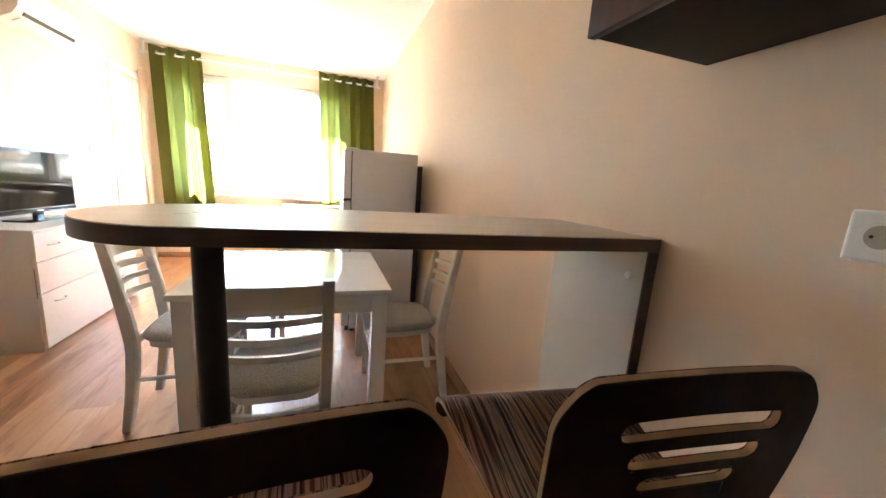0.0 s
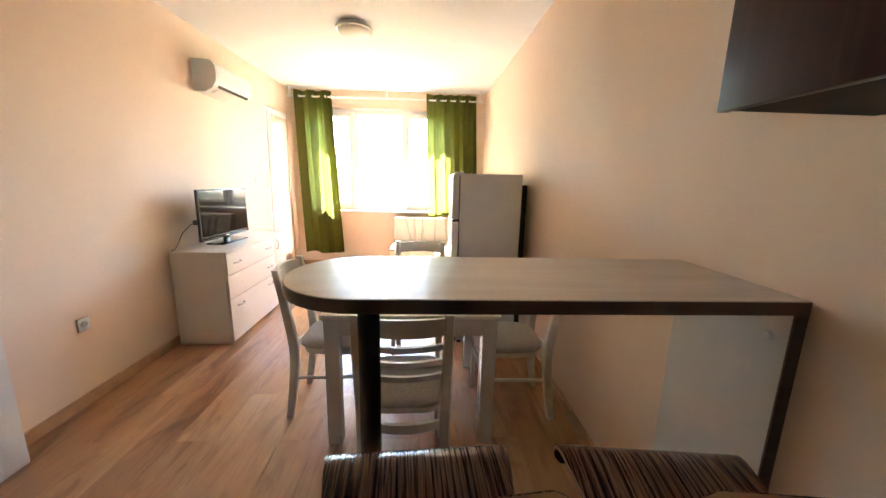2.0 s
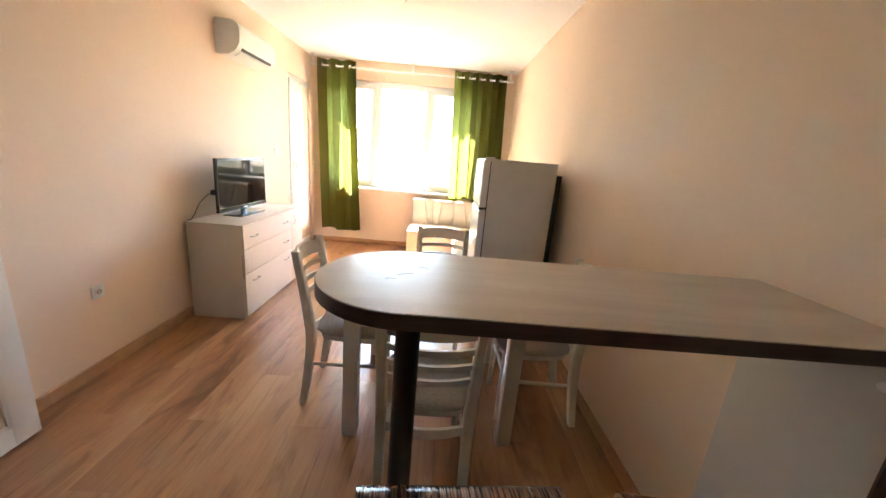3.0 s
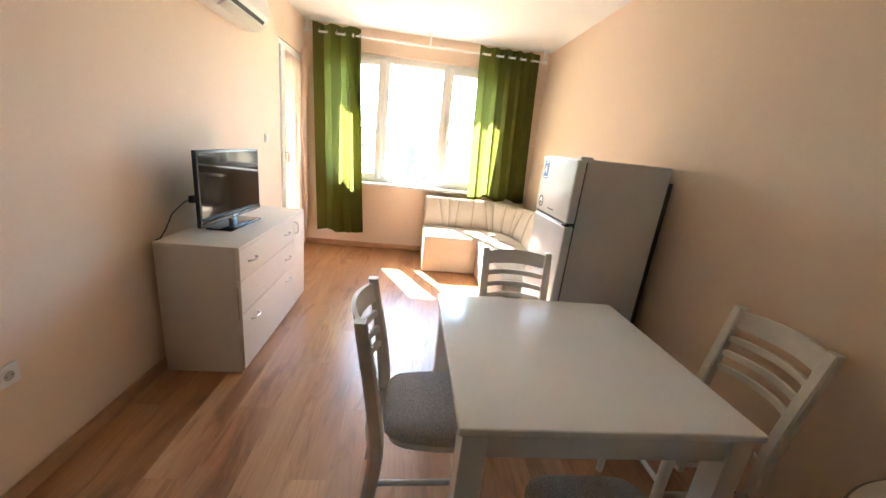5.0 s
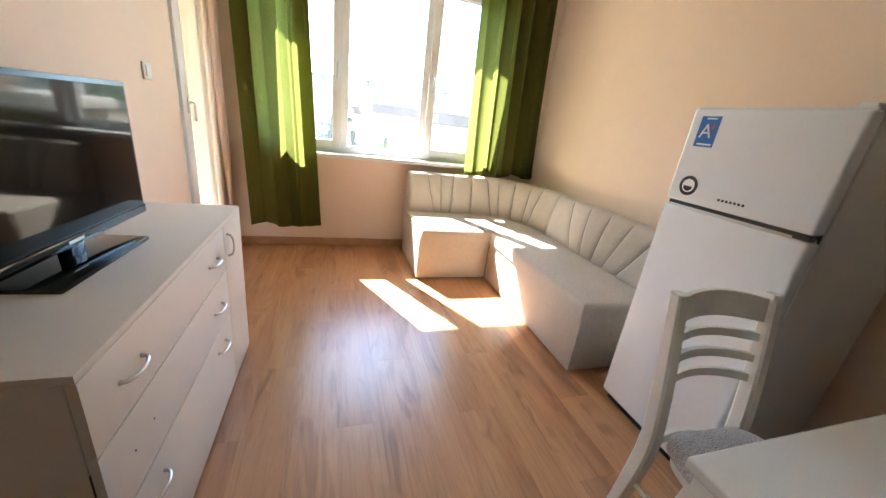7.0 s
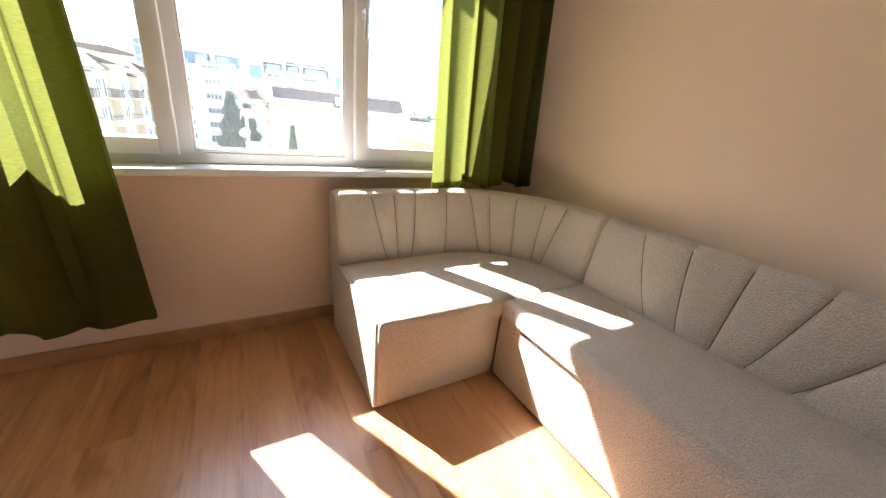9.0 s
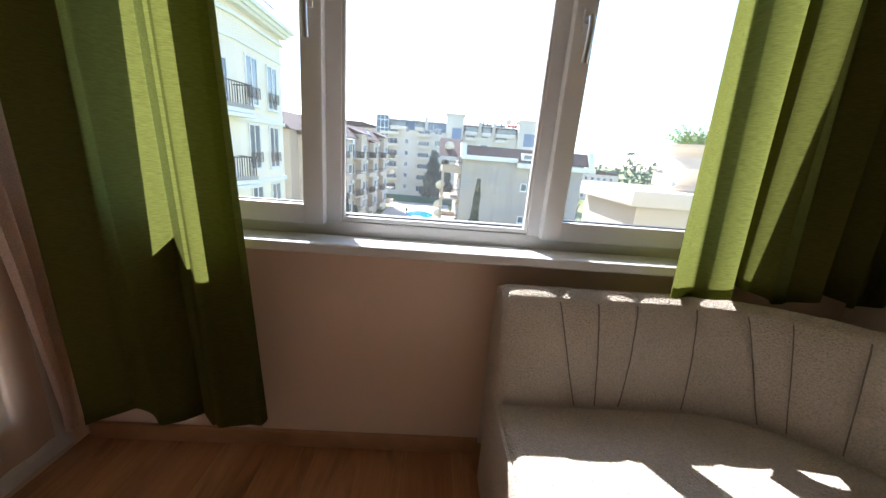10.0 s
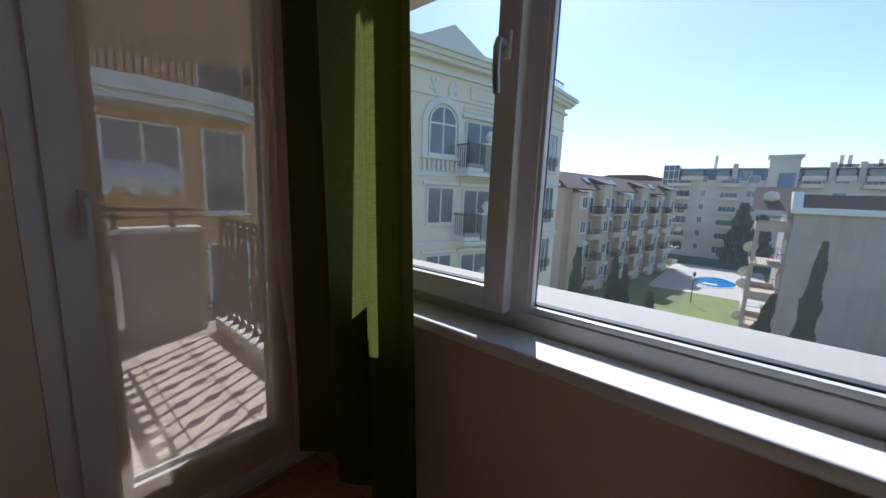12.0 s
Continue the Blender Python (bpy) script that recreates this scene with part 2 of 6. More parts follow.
def box(bm, x0, x1, y0, y1, z0, z1, bev=0.0, seg=2):
    g = bmesh.ops.create_cube(bm, size=1.0, matrix=Matrix.Translation(((x0 + x1) / 2, (y0 + y1) / 2, (z0 + z1) / 2)) @ Matrix.Diagonal((x1 - x0, y1 - y0, z1 - z0, 1)))
    if bev:
        es = {e for v in g["verts"] for e in v.link_edges}
        bmesh.ops.bevel(bm, geom=list(es), offset=bev, segments=seg, affect="EDGES", profile=0.6)
    return bm


def cyl(bm, a, b, r, r2=None, seg=16):
    a, b = Vector(a), Vector(b)
    d = b - a
    m = Matrix.Translation((a + b) / 2) @ d.to_track_quat("Z", "Y").to_matrix().to_4x4()
    bmesh.ops.create_cone(bm, cap_ends=True, segments=seg, radius1=r, radius2=r if r2 is None else r2, depth=d.length, matrix=m)
    return bm


def tube(bm, pts, r, seg=8):
    rings = []
    pts = [Vector(p) for p in pts]
    for i, p in enumerate(pts):
        d = (pts[min(i + 1, len(pts) - 1)] - pts[max(i - 1, 0)]).normalized()
        s = d.orthogonal().normalized() if i == 0 else (rings[-1][1] - d * rings[-1][1].dot(d)).normalized()
        u = d.cross(s)
        rings.append(([bm.verts.new(p + r * (math.cos(k * math.tau / seg) * s + math.sin(k * math.tau / seg) * u)) for k in range(seg)], s))
    for (ra, _), (rb, _) in zip(rings, rings[1:]):
        for k in range(seg):
            bm.faces.new((ra[k], ra[(k + 1) % seg], rb[(k + 1) % seg], rb[k]))
    bm.faces.new(list(reversed(rings[0][0])))
    bm.faces.new(rings[-1][0])
    return bm


def prism(bm, outline, z0, z1, axis="z"):
    """An outline of (u, v) pairs pushed from z0 to z1 along an axis."""
    def at(u, v, w):
        return {"z": (u, v, w), "y": (u, w, v), "x": (w, u, v)}[axis]
    lo = [bm.verts.new(at(u, v, z0)) for u, v in outline]
    hi = [bm.verts.new(at(u, v, z1)) for u, v in outline]
    n = len(lo)
    for k in range(n):
        bm.faces.new((lo[k], lo[(k + 1) % n], hi[(k + 1) % n], hi[k]))
    bm.faces.new(list(reversed(lo)))
    bm.faces.new(hi)
    bmesh.ops.recalc_face_normals(bm, faces=bm.faces)
    return bm


def sheet(bm, nu, nv, f):
    g = [[bm.verts.new(f(i / nu, j / nv)) for j in range(nv + 1)] for i in range(nu + 1)]
    for i in range(nu):
        for j in range(nv):
            bm.faces.new((g[i][j], g[i + 1][j], g[i + 1][j + 1], g[i][j + 1]))
    return g


def mesh_of(name, bm, mat, smooth=True):
    me = bpy.data.meshes.new(name)
    bm.normal_update()
    bm.to_mesh(me)
    bm.free()
    me.materials.append(mat)
    if smooth:
        me.shade_smooth()
        me.set_sharp_from_angle(angle=radians(38))
    return me


def part(name, bm, mat, parent=None, label="", smooth=True):
    ob = new(name, mesh_of(name, bm, mat, smooth))
    ob.parent = parent
    return tagged(ob, label)


def thing(name, label, category, loc=(0, 0, 0), rz=0.0, group="", kind=""):
    ob = new(name)
    ob.empty_display_size = 0.1
    ob.matrix_basis = pose(*loc, 0, 0, rz)
    return tagged(ob, label, category, group, kind)


def single(name, bm, mat, label, category, group="", kind="", smooth=True):
    return tagged(part(name, bm, mat, None, "", smooth), label, category, group, kind)


def structure(name, bm, mat, label, category="wall", smooth=False):
    return single(name, bm, mat, label, category, "", "structure", smooth)


# ---- the room ----
XL, XR, YB, YW, H = -2.015, 0.99, -4.0, 6.06, 2.713
DY0, DY1, DZ0, DZ1 = 5.21, 6.01, 0.0, 2.32
WX0, WX1, WZ0, WZ1 = -1.765, 0.47, 0.886, 2.45
T = 0.25

floor = single("floor", box(bm_new(), XL - 0.05, XR + 0.05, YB - 0.05, YW + 0.05, -0.14, -0.012), skirting_wood, "warm oak-look laminate floor laid in long boards", "floor", "", "structure", False)
structure("ceiling", box(bm_new(), XL - T, XR + T, YB - T, YW + T, H, H + 0.2), ceiling_paint, "smooth white painted ceiling", "ceiling")
structure("wall_east", box(bm_new(), XR, XR + T, YB - T, YW + T, -0.2, H), wall_paint, "long peach-beige painted wall beside the table")
# unseen closing wall, added well back to weaken the bounced light
structure("wall_south", box(bm_new(), XL, XR, YB - T, YB, -0.2, H), wall_paint, "unseen peach-beige wall set back at the kitchen end")
bm = bm_new()
box(bm, XL - T, XL, YB - T, DY0, -0.2, H)
box(bm, XL - T, XL, DY1, YW, -0.2, H)
box(bm, XL - T, XL, DY0, DY1, DZ1, H)
box(bm, XL - T, XL, DY0, DY1, -0.2, 0.0)
structure("wall_west", bm, wall_paint, "long peach-beige painted wall with the balcony door")
bm = bm_new()
box(bm, XL - T, WX0, YW, YW + T, -0.2, H)
box(bm, WX1, XR, YW, YW + T, -0.2, H)
box(bm, WX0, WX1, YW, YW + T, WZ1, H)
box(bm, WX0, WX1, YW, YW + T, -0.2, WZ0)
structure("wall_north", bm, wall_paint, "peach-beige painted wall round the wide window")


def skirting(name, x0, x1, y0, y1):
    bm = box(bm_new(), x0, x1, y0, y1, 0.0, 0.072, 0.006)
    return structure(name, bm, skirting_wood, "low wood-look skirting board", "baseboard", True)


skirting("baseboard", XL + 0.001, XL + 0.024, YB, DY0 - 0.06)
skirting("baseboard", XR - 0.022, XR - 0.001, YB, YW - 0.018)
skirting("baseboard", XL + 0.025, XR - 0.023, YW - 0.020, YW - 0.001)

# floor boards, staggered, each a board of its own
rows_n = 16
bw = (XR - XL) / rows_n
rng = random.Random(4)
board_mesh = {}


def board(x, y0, y1):
    key = round(y1 - y0, 2)
    if key not in board_mesh:
        bm = box(bm_new(), -bw / 2 + 0.0002, bw / 2 - 0.0002, -key / 2 + 0.0002, key / 2 - 0.0002, -0.012, 0.0, 0.0003, 1)
        board_mesh[key] = mesh_of("floor_board", bm, laminate, False)
    ob = new("floor_board", board_mesh[key])
    ob.location = (x, (y0 + y1) / 2, 0)
    ob.parent = floor


for r in range(rows_n):
    x = XL + bw * (r + 0.5)
    y = YB
    step = [0.43, 0.86, 1.29][r % 3]
    while y < YW - 0.01:
        y1 = min(YW, round(y + step, 2))
        if YW - y1 < 0.2:
            y1 = YW
        board(x, y, y1)
        y, step = y1, 1.29

# ---- window ----
def rect_frame(bm, x0, x1, z0, z1, w, y0, y1, bev=0.006):
    box(bm, x0, x0 + w, y0, y1, z0, z1, bev)
    box(bm, x1 - w, x1, y0, y1, z0, z1, bev)
    box(bm, x0 + w - 0.004, x1 - w + 0.004, y0 + 0.001, y1 - 0.001, z0, z0 + w, bev)
    box(bm, x0 + w - 0.004, x1 - w + 0.004, y0 + 0.001, y1 - 0.001, z1 - w, z1, bev)
    return bm


def pane_of(parent, x0, x1, z0, z1, y):
    ob = part("pane", box(bm_new(), x0, x1, y - 0.008, y + 0.008, z0, z1), glass_mat, parent, "clear window glass", False)
    ob.visible_shadow = False
    seal = part("seal", rect_frame(bm_new(), x0 - 0.002, x1 + 0.002, z0 - 0.002, z1 + 0.002, 0.006, y - 0.014, y + 0.014, 0), rubber_seal, parent, "black rubber glazing seal", False)
    return ob


def lever(parent, mat=white_pvc):
    h = part("window_handle", box(bm_new(), -0.013, 0.013, -0.014, 0.0, -0.035, 0.035, 0.006), mat, parent, "white lever handle pointing down")
    bm = bm_new()
    tube(bm, [(0, -0.01, 0), (0, -0.045, 0.0), (0, -0.052, -0.02), (0, -0.05, -0.075), (0, -0.042, -0.125)], 0.010, 10)
    part("lever", bm, brushed, h)
    return h


win = thing("window_1", "wide white plastic window with a fixed middle pane", "window", (0, 0, 0), 0, "", "structure")
M1, M2 = -1.032, -0.268
part("window_frame", rect_frame(bm_new(), WX0, WX1, WZ0, WZ1, 0.072, YW + 0.045, YW + 0.115), white_pvc, win)
for mx in (M1, M2):
    part("mullion", box(bm_new(), mx - 0.037, mx + 0.037, YW + 0.047, YW + 0.113, WZ0 + 0.055, WZ1 - 0.055, 0.006), white_pvc, win)
pane_of(win, M1 + 0.037, M2 - 0.037, WZ0 + 0.092, WZ1 - 0.078, YW + 0.085)
part("bead", rect_frame(bm_new(), M1 + 0.030, M2 - 0.030, WZ0 + 0.073, WZ1 - 0.058, 0.018, YW + 0.052, YW + 0.075, 0.004), white_pvc, win)
for x0, x1, side in ((WX0 + 0.045, M1 - 0.016, 1), (M2 + 0.010, WX1 - 0.045, -1)):
    sash = part("sash", rect_frame(bm_new(), x0, x1, WZ0 + 0.063, WZ1 - 0.048, 0.071, YW + 0.008, YW + 0.075, 0.008), white_pvc, win, "white opening casement")
    pane_of(sash, x0 + 0.071, x1 - 0.071, WZ0 + 0.134, WZ1 - 0.119, YW + 0.042)
    h = lever(sash)
    h.location = ((x1 - 0.036) if side > 0 else (x0 + 0.036), YW + 0.008, 1.66)
structure("window_sill", box(bm_new(), WX0 - 0.06, WX1 + 0.06, YW - 0.095, YW + 0.044, 0.872, 0.908, 0.010, 3), white_pvc, "white plastic inner window sill", "sill", True)
bm = box(bm_new(), WX0 - 0.3, WX1 + 0.5, YW + 0.10, YW + 0.66, 0.76, 0.885, 0.01)
box(bm, WX0 - 0.3, WX1 + 0.5, YW + T, YW + 0.62, 0.55, 0.76)
structure("outer_ledge", bm, ledge_stone, "broad cream stone ledge outside the window", "ledge", True)
bm = bm_new()
pts = [(XL - 0.3, YW + T)] + [(-0.9 + 2.7 * math.cos(a), YW + T - 0.05 + 0.50 * math.sin(a) ** 0.4) for a in [math.pi * (1 - k / 24) for k in range(1, 24)]] + [(1.8, YW + T)]
prism(bm, pts, H + 0.06, H + 0.30)
structure("upper_balcony_slab", bm, plaster_white, "curved cream underside of the balcony above", "balcony")

# ---- balcony door ----
door = thing("door_1", "closed white plastic balcony door with one tall pane", "door", (XL, 0, 0), 0, "", "structure")


def side_frame(bm, y0, y1, z0, z1, w, x0, x1, bev=0.006):
    box(bm, x0, x1, y0, y0 + w, z0, z1, bev)
    box(bm, x0, x1, y1 - w, y1, z0, z1, bev)
    box(bm, x0 + 0.001, x1 - 0.001, y0 + w - 0.004, y1 - w + 0.004, z0, z0 + w, bev)
    box(bm, x0 + 0.001, x1 - 0.001, y0 + w - 0.004, y1 - w + 0.004, z1 - w, z1, bev)
    return bm


part("door_frame", side_frame(bm_new(), DY0, DY1, 0.005, DZ1, 0.07, -0.085, -0.012), white_pvc, door)
leaf = part("door_leaf", side_frame(bm_new(), DY0 + 0.055, DY1 - 0.055, 0.065, DZ1 - 0.055, 0.115, -0.062, 0.008, 0.008), white_pvc, door)
part("bottom_rail", box(bm_new(), -0.061, 0.007, DY0 + 0.165, DY1 - 0.165, 0.16, 0.262, 0.006), white_pvc, leaf)
p = part("pane", box(bm_new(), -0.035, -0.019, DY0 + 0.17, DY1 - 0.17, 0.262, DZ1 - 0.17), glass_mat, leaf, "clear door glass", False)
p.visible_shadow = False
part("seal", side_frame(bm_new(), DY0 + 0.166, DY1 - 0.166, 0.258, DZ1 - 0.166, 0.007, -0.043, -0.011, 0), rubber_seal, leaf, "black rubber glazing seal", False)
hd = part("door_handle", box(bm_new(), 0.008, 0.02, DY0 + 0.115, DY0 + 0.145, 1.15, 1.25, 0.005), white_pvc, leaf, "white lever handle")
bm = bm_new()
tube(bm, [(0.015, DY0 + 0.13, 1.22), (0.045, DY0 + 0.13, 1.22), (0.05, DY0 + 0.13, 1.20), (0.048, DY0 + 0.13, 1.11)], 0.009, 10)
part("lever", bm, white_pvc, hd)
# net curtain that covers the door's glass and bunches up at the hinge side
def net(u, v):
    y = DY0 + 0.14 + 0.56 * u
    return (XL + 0.022 + 0.004 * math.sin(u * 31 + 0.6 * math.sin(v * 5)) * (0.3 + 0.7 * u), y + 0.02 * u * (1 - v), 0.11 + 2.12 * v)


bm = bm_new()
sheet(bm, 90, 20, net)
single("net_curtain", bm, sheer_cloth, "sheer beige net curtain stretched over the balcony door", "curtain")


def bunch(u, v):
    w = 0.14 * (0.35 + 0.65 * min(1.0, abs(v - 0.02) * 2.5))
    return (XL + 0.05 + 0.035 * math.sin(u * 19) * (0.4 + 0.6 * v) + 0.01 * math.sin(v * 7), DY1 - 0.02 - w * (1 - u), 0.12 + 2.24 * v)


bm = bm_new()
sheet(bm, 60, 30, bunch)
single("beige_side_curtain", bm, sheer_gathered, "thin beige curtain gathered beside the balcony door", "curtain")

# ---- curtains and rod ----
ROD_Y, ROD_Z = 5.905, 2.572
rod = thing("curtain_rod", "white curtain rod hung close under the ceiling", "curtain rod", (0, ROD_Y, ROD_Z))
bm = bm_new()
cyl(bm, (-1.96, 0, 0), (0.90, 0, 0), 0.011)
part("pole", bm, white_pvc, rod)
for x in (-1.96, 0.90):
    bm = bm_new()
    bmesh.ops.create_uvsphere(bm, u_segments=14, v_segments=10, radius=0.02, matrix=Matrix.Translation((x, 0, 0)))
    part("finial", bm, white_pvc, rod)
for x in (-1.93, -0.52, 0.87):
    bm = box(bm_new(), x - 0.012, x + 0.012, -0.012, 0.012, 0.0, H - ROD_Z, 0.004)
    box(bm, x - 0.03, x + 0.03, -0.025, 0.025, H - ROD_Z - 0.008, H - ROD_Z)
    tube(bm, [(x, -0.02, -0.035), (x, -0.02, 0.02)], 0.006)
    part("bracket", bm, white_pvc, rod)


def curtain(label, x0t, x1t, x0b, x1b, z0, z1, waves, seed, dense=1.0, doubled=False):
    ct = thing("curtain", label, "curtain", (0, ROD_Y, 0), 0, "green curtains")
    rg = random.Random(seed)
    ph = [rg.uniform(0, 6.28) for _ in range(6)]

    def f(u, v):
        uu = u ** dense
        turn = max(0.0, (u - 0.84) / 0.16)
        back = 0.0
        if doubled:  # the free edge is folded back behind the last pleat
            turn = 0.0
            q = max(0.0, (u - 0.76) / 0.24)
            uu = u / 0.76 if not q else 1.0 - 0.25 * q
            back = 0.034 * min(1.0, q * 5) - 0.018 * min(1.0, max(0.0, (u - 0.5) / 0.1)) * (q == 0)
        elif turn:
            uu = (0.84 + 0.16 * math.sin(turn * math.pi * 0.80)) ** dense
        a = 0.050 + 0.012 * math.sin(ph[0] + 5 * u)
        k = math.cos(math.tau * waves * u + ph[1] + (1 - v) * 0.5 * math.sin(ph[2] + 9 * u))
        fold = a * math.copysign(abs(k) ** 0.9, k)
        low = (1 - v) ** 1.3
        soft = 0.030 * low * math.sin(math.tau * waves * 0.5 * u + ph[3])
        x = x0t + (x1t - x0t) * uu
        xb = x0b + (x1b - x0b) * uu
        sx = 0.012 * math.sin(math.tau * waves * 2 * u + ph[4])
        z = z0 + (z1 - z0) * v + (0.022 * math.sin(math.tau * waves * 0.5 * u + ph[5]) * low if v < 0.5 else 0)
        z += 0.006 * math.sin(math.tau * waves * u) * (v > 0.97)
        return (x + (xb - x) * (1 - v) ** 1.2 + sx, min(0.060, fold * (1 - 0.25 * low) * (1 - 0.6 * turn) * (0.45 if back else 1.0) + soft + 0.05 * turn + back), z)
    bm = bm_new()
    sheet(bm, int(waves * 28), 44, f)
    part("cloth", bm, curtain_cloth, ct)
    bm = bm_new()
    sheet(bm, int(waves * 28), 1, lambda u, v: tuple(a + b for a, b in zip(f(u, 0.0), (0, -0.0025, 0.035 * v))))
    part("hem", bm, curtain_cloth, ct)
    for k in range(int(waves * 2)):
        u = (k + 0.5) / (waves * 2)
        p = f(u, 0.965)
        bm = bm_new()
        ring = [(p[0] + 0.028 * math.cos(b) * 0.4, 0.028 * math.cos(b), ROD_Z + 0.028 * math.sin(b)) for b in [math.tau * q / 14 for q in range(15)]]
        tube(bm, ring, 0.006, 6)
        part("eyelet", bm, chrome, ct, "silver eyelet ring")
    return ct


curtain("olive-green translucent eyelet curtain hanging beside the balcony door", -1.85, -1.325, -1.78, -1.205, 0.235, 2.655, 3.5, 3, 1.0, True)
curtain("olive-green translucent eyelet curtain hanging behind the corner sofa", 0.07, 0.82, 0.13, 0.90, 0.845, 2.655, 5.0, 11, 0.85)

# ---- breakfast bar ----
BX, BY0, BY1, BZ = -0.298, 1.022, 1.466, 1.168
bar = thing("breakfast_bar", "breakfast bar with grey-beige laminate top and dark edge", "bar counter", (-0.07, 1.19, 0))
ox, oy = -0.07, 1.19


def bar_outline(inset):
    r = (BY1 - BY0) / 2 - inset
    cy, cx = (BY0 + BY1) / 2 - oy, BX + (BY1 - BY0) / 2 - ox
    pts = [(XR - ox - 0.001, cy - r)]
    pts = [(cx + r * math.cos(a), cy + r * math.sin(a)) for a in [math.pi / 2 + math.pi * k / 40 for k in range(41)]]
    return pts + [(XR - ox - 0.001, cy - r), (XR - ox - 0.001, cy + r)]


bm = prism(bm_new(), bar_outline(0.0), BZ - 0.034, BZ - 0.002)
part("edge_band", bm, bar_edge_mat, bar, "dark brown edge band")
bm = prism(bm_new(), bar_outline(0.0025), BZ - 0.003, BZ)
part("worktop", bm, bar_top_mat, bar, "matt grey-beige laminate")
for (x, y, a, l) in ((-0.02, 0.06, 0.5, 0.02), (-0.05, 0.02, 0.2, 0.012), (0.02, 0.12, -0.3, 0.016)):
    d = Vector((math.cos(a), math.sin(a), 0)) * l
    c = Vector((x, y, BZ))
    part("scratch", tube(bm_new(), [c - d, c + Vector((0, 0.003, 0)), c + d], 0.0006, 5), bar_edge_mat, bar, "small dark scratch")
bm = bm_new()
cyl(bm, (0, 0, 0.012), (0, 0, BZ - 0.034), 0.030, seg=28)
part("support_pole", bm, pole_dark, bar, "dark metal tube leg")
bm = bm_new()
cyl(bm, (0, 0, 0), (0, 0, 0.014), 0.055, seg=28)
part("flange", bm, pole_dark, bar)
part("flange", cyl(bm_new(), (0, 0, BZ - 0.050), (0, 0, BZ - 0.0345), 0.05, seg=28), pole_dark, bar)
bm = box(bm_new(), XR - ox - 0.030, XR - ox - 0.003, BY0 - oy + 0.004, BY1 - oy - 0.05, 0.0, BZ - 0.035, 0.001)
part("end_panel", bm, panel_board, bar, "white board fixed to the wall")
bm = box(bm_new(), XR - ox - 0.034, XR - ox - 0.001, BY0 - oy + 0.001, BY0 - oy + 0.006, 0.0, BZ - 0.035)
part("panel_edge", bm, bar_edge_mat, bar, "dark brown edge band")
bm = bm_new()
cyl(bm, (XR - ox - 0.038, BY0 - oy + 0.055, BZ - 0.11), (XR - ox - 0.029, BY0 - oy + 0.055, BZ - 0.11), 0.009, 0.011)
part("cover_cap", bm, plastic_white, bar)

# ---- bar stools: one bent plywood shell each ----
STOOL_LINE = [(0.005, -0.055), (-0.002, -0.018), (0.03, 0.004), (0.10, 0.004), (0.20, -0.008), (0.29, -0.016), (0.345, -0.004), (0.378, 0.035), (0.395, 0.10), (0.410, 0.175), (0.425, 0.272)]


def spline(pts, s):
    i = max(0, min(int(s), len(pts) - 2))
    f = s - i
    p0, p1, p2, p3 = pts[max(i - 1, 0)], pts[i], pts[i + 1], pts[min(i + 2, len(pts) - 1)]
    return tuple(0.5 * (2 * b + (c - a) * f + (2 * a - 5 * b + 4 * c - d) * f * f + (3 * b - a - 3 * c + d) * f ** 3) for a, b, c, d in zip(p0, p1, p2, p3))


fine = [spline(STOOL_LINE, k / 40) for k in range(401)]
runs = [0.0]
for a, b in zip(fine, fine[1:]):
    runs.append(runs[-1] + math.dist(a, b))
SHELL = runs[-1]


def on_shell(s):
    """Side line of the shell by length from the front lip: (depth, height)."""
    k = int(np.searchsorted(runs, min(max(s, 0.0), SHELL - 1e-6), side="right")) - 1
    f = (s - runs[k]) / (runs[k + 1] - runs[k])
    return tuple(a + (b - a) * f for a, b in zip(fine[k], fine[k + 1]))


def stool_half_width(s):
    v = s / SHELL
    w = 0.212 - 0.050 * math.sin(min(1, v / 0.62) * math.pi / 2) ** 2
    if v > 0.55:
        w += 0.020 * math.sin(min(1.0, (v - 0.55) / 0.38) * math.pi / 2)
    top = s - (SHELL - 0.055)
    if top > 0:
        w -= 0.055 * (1 - math.sqrt(max(0.0, 1 - (top / 0.0555) ** 2)))
    low = 0.02 - s
    if low > 0:
        w -= 0.015 * (low / 0.02) ** 2
    return w


SLOTS = ((0.064, 0.0125, 0.60), (0.103, 0.012, 0.50), (0.141, 0.0115, 0.38))


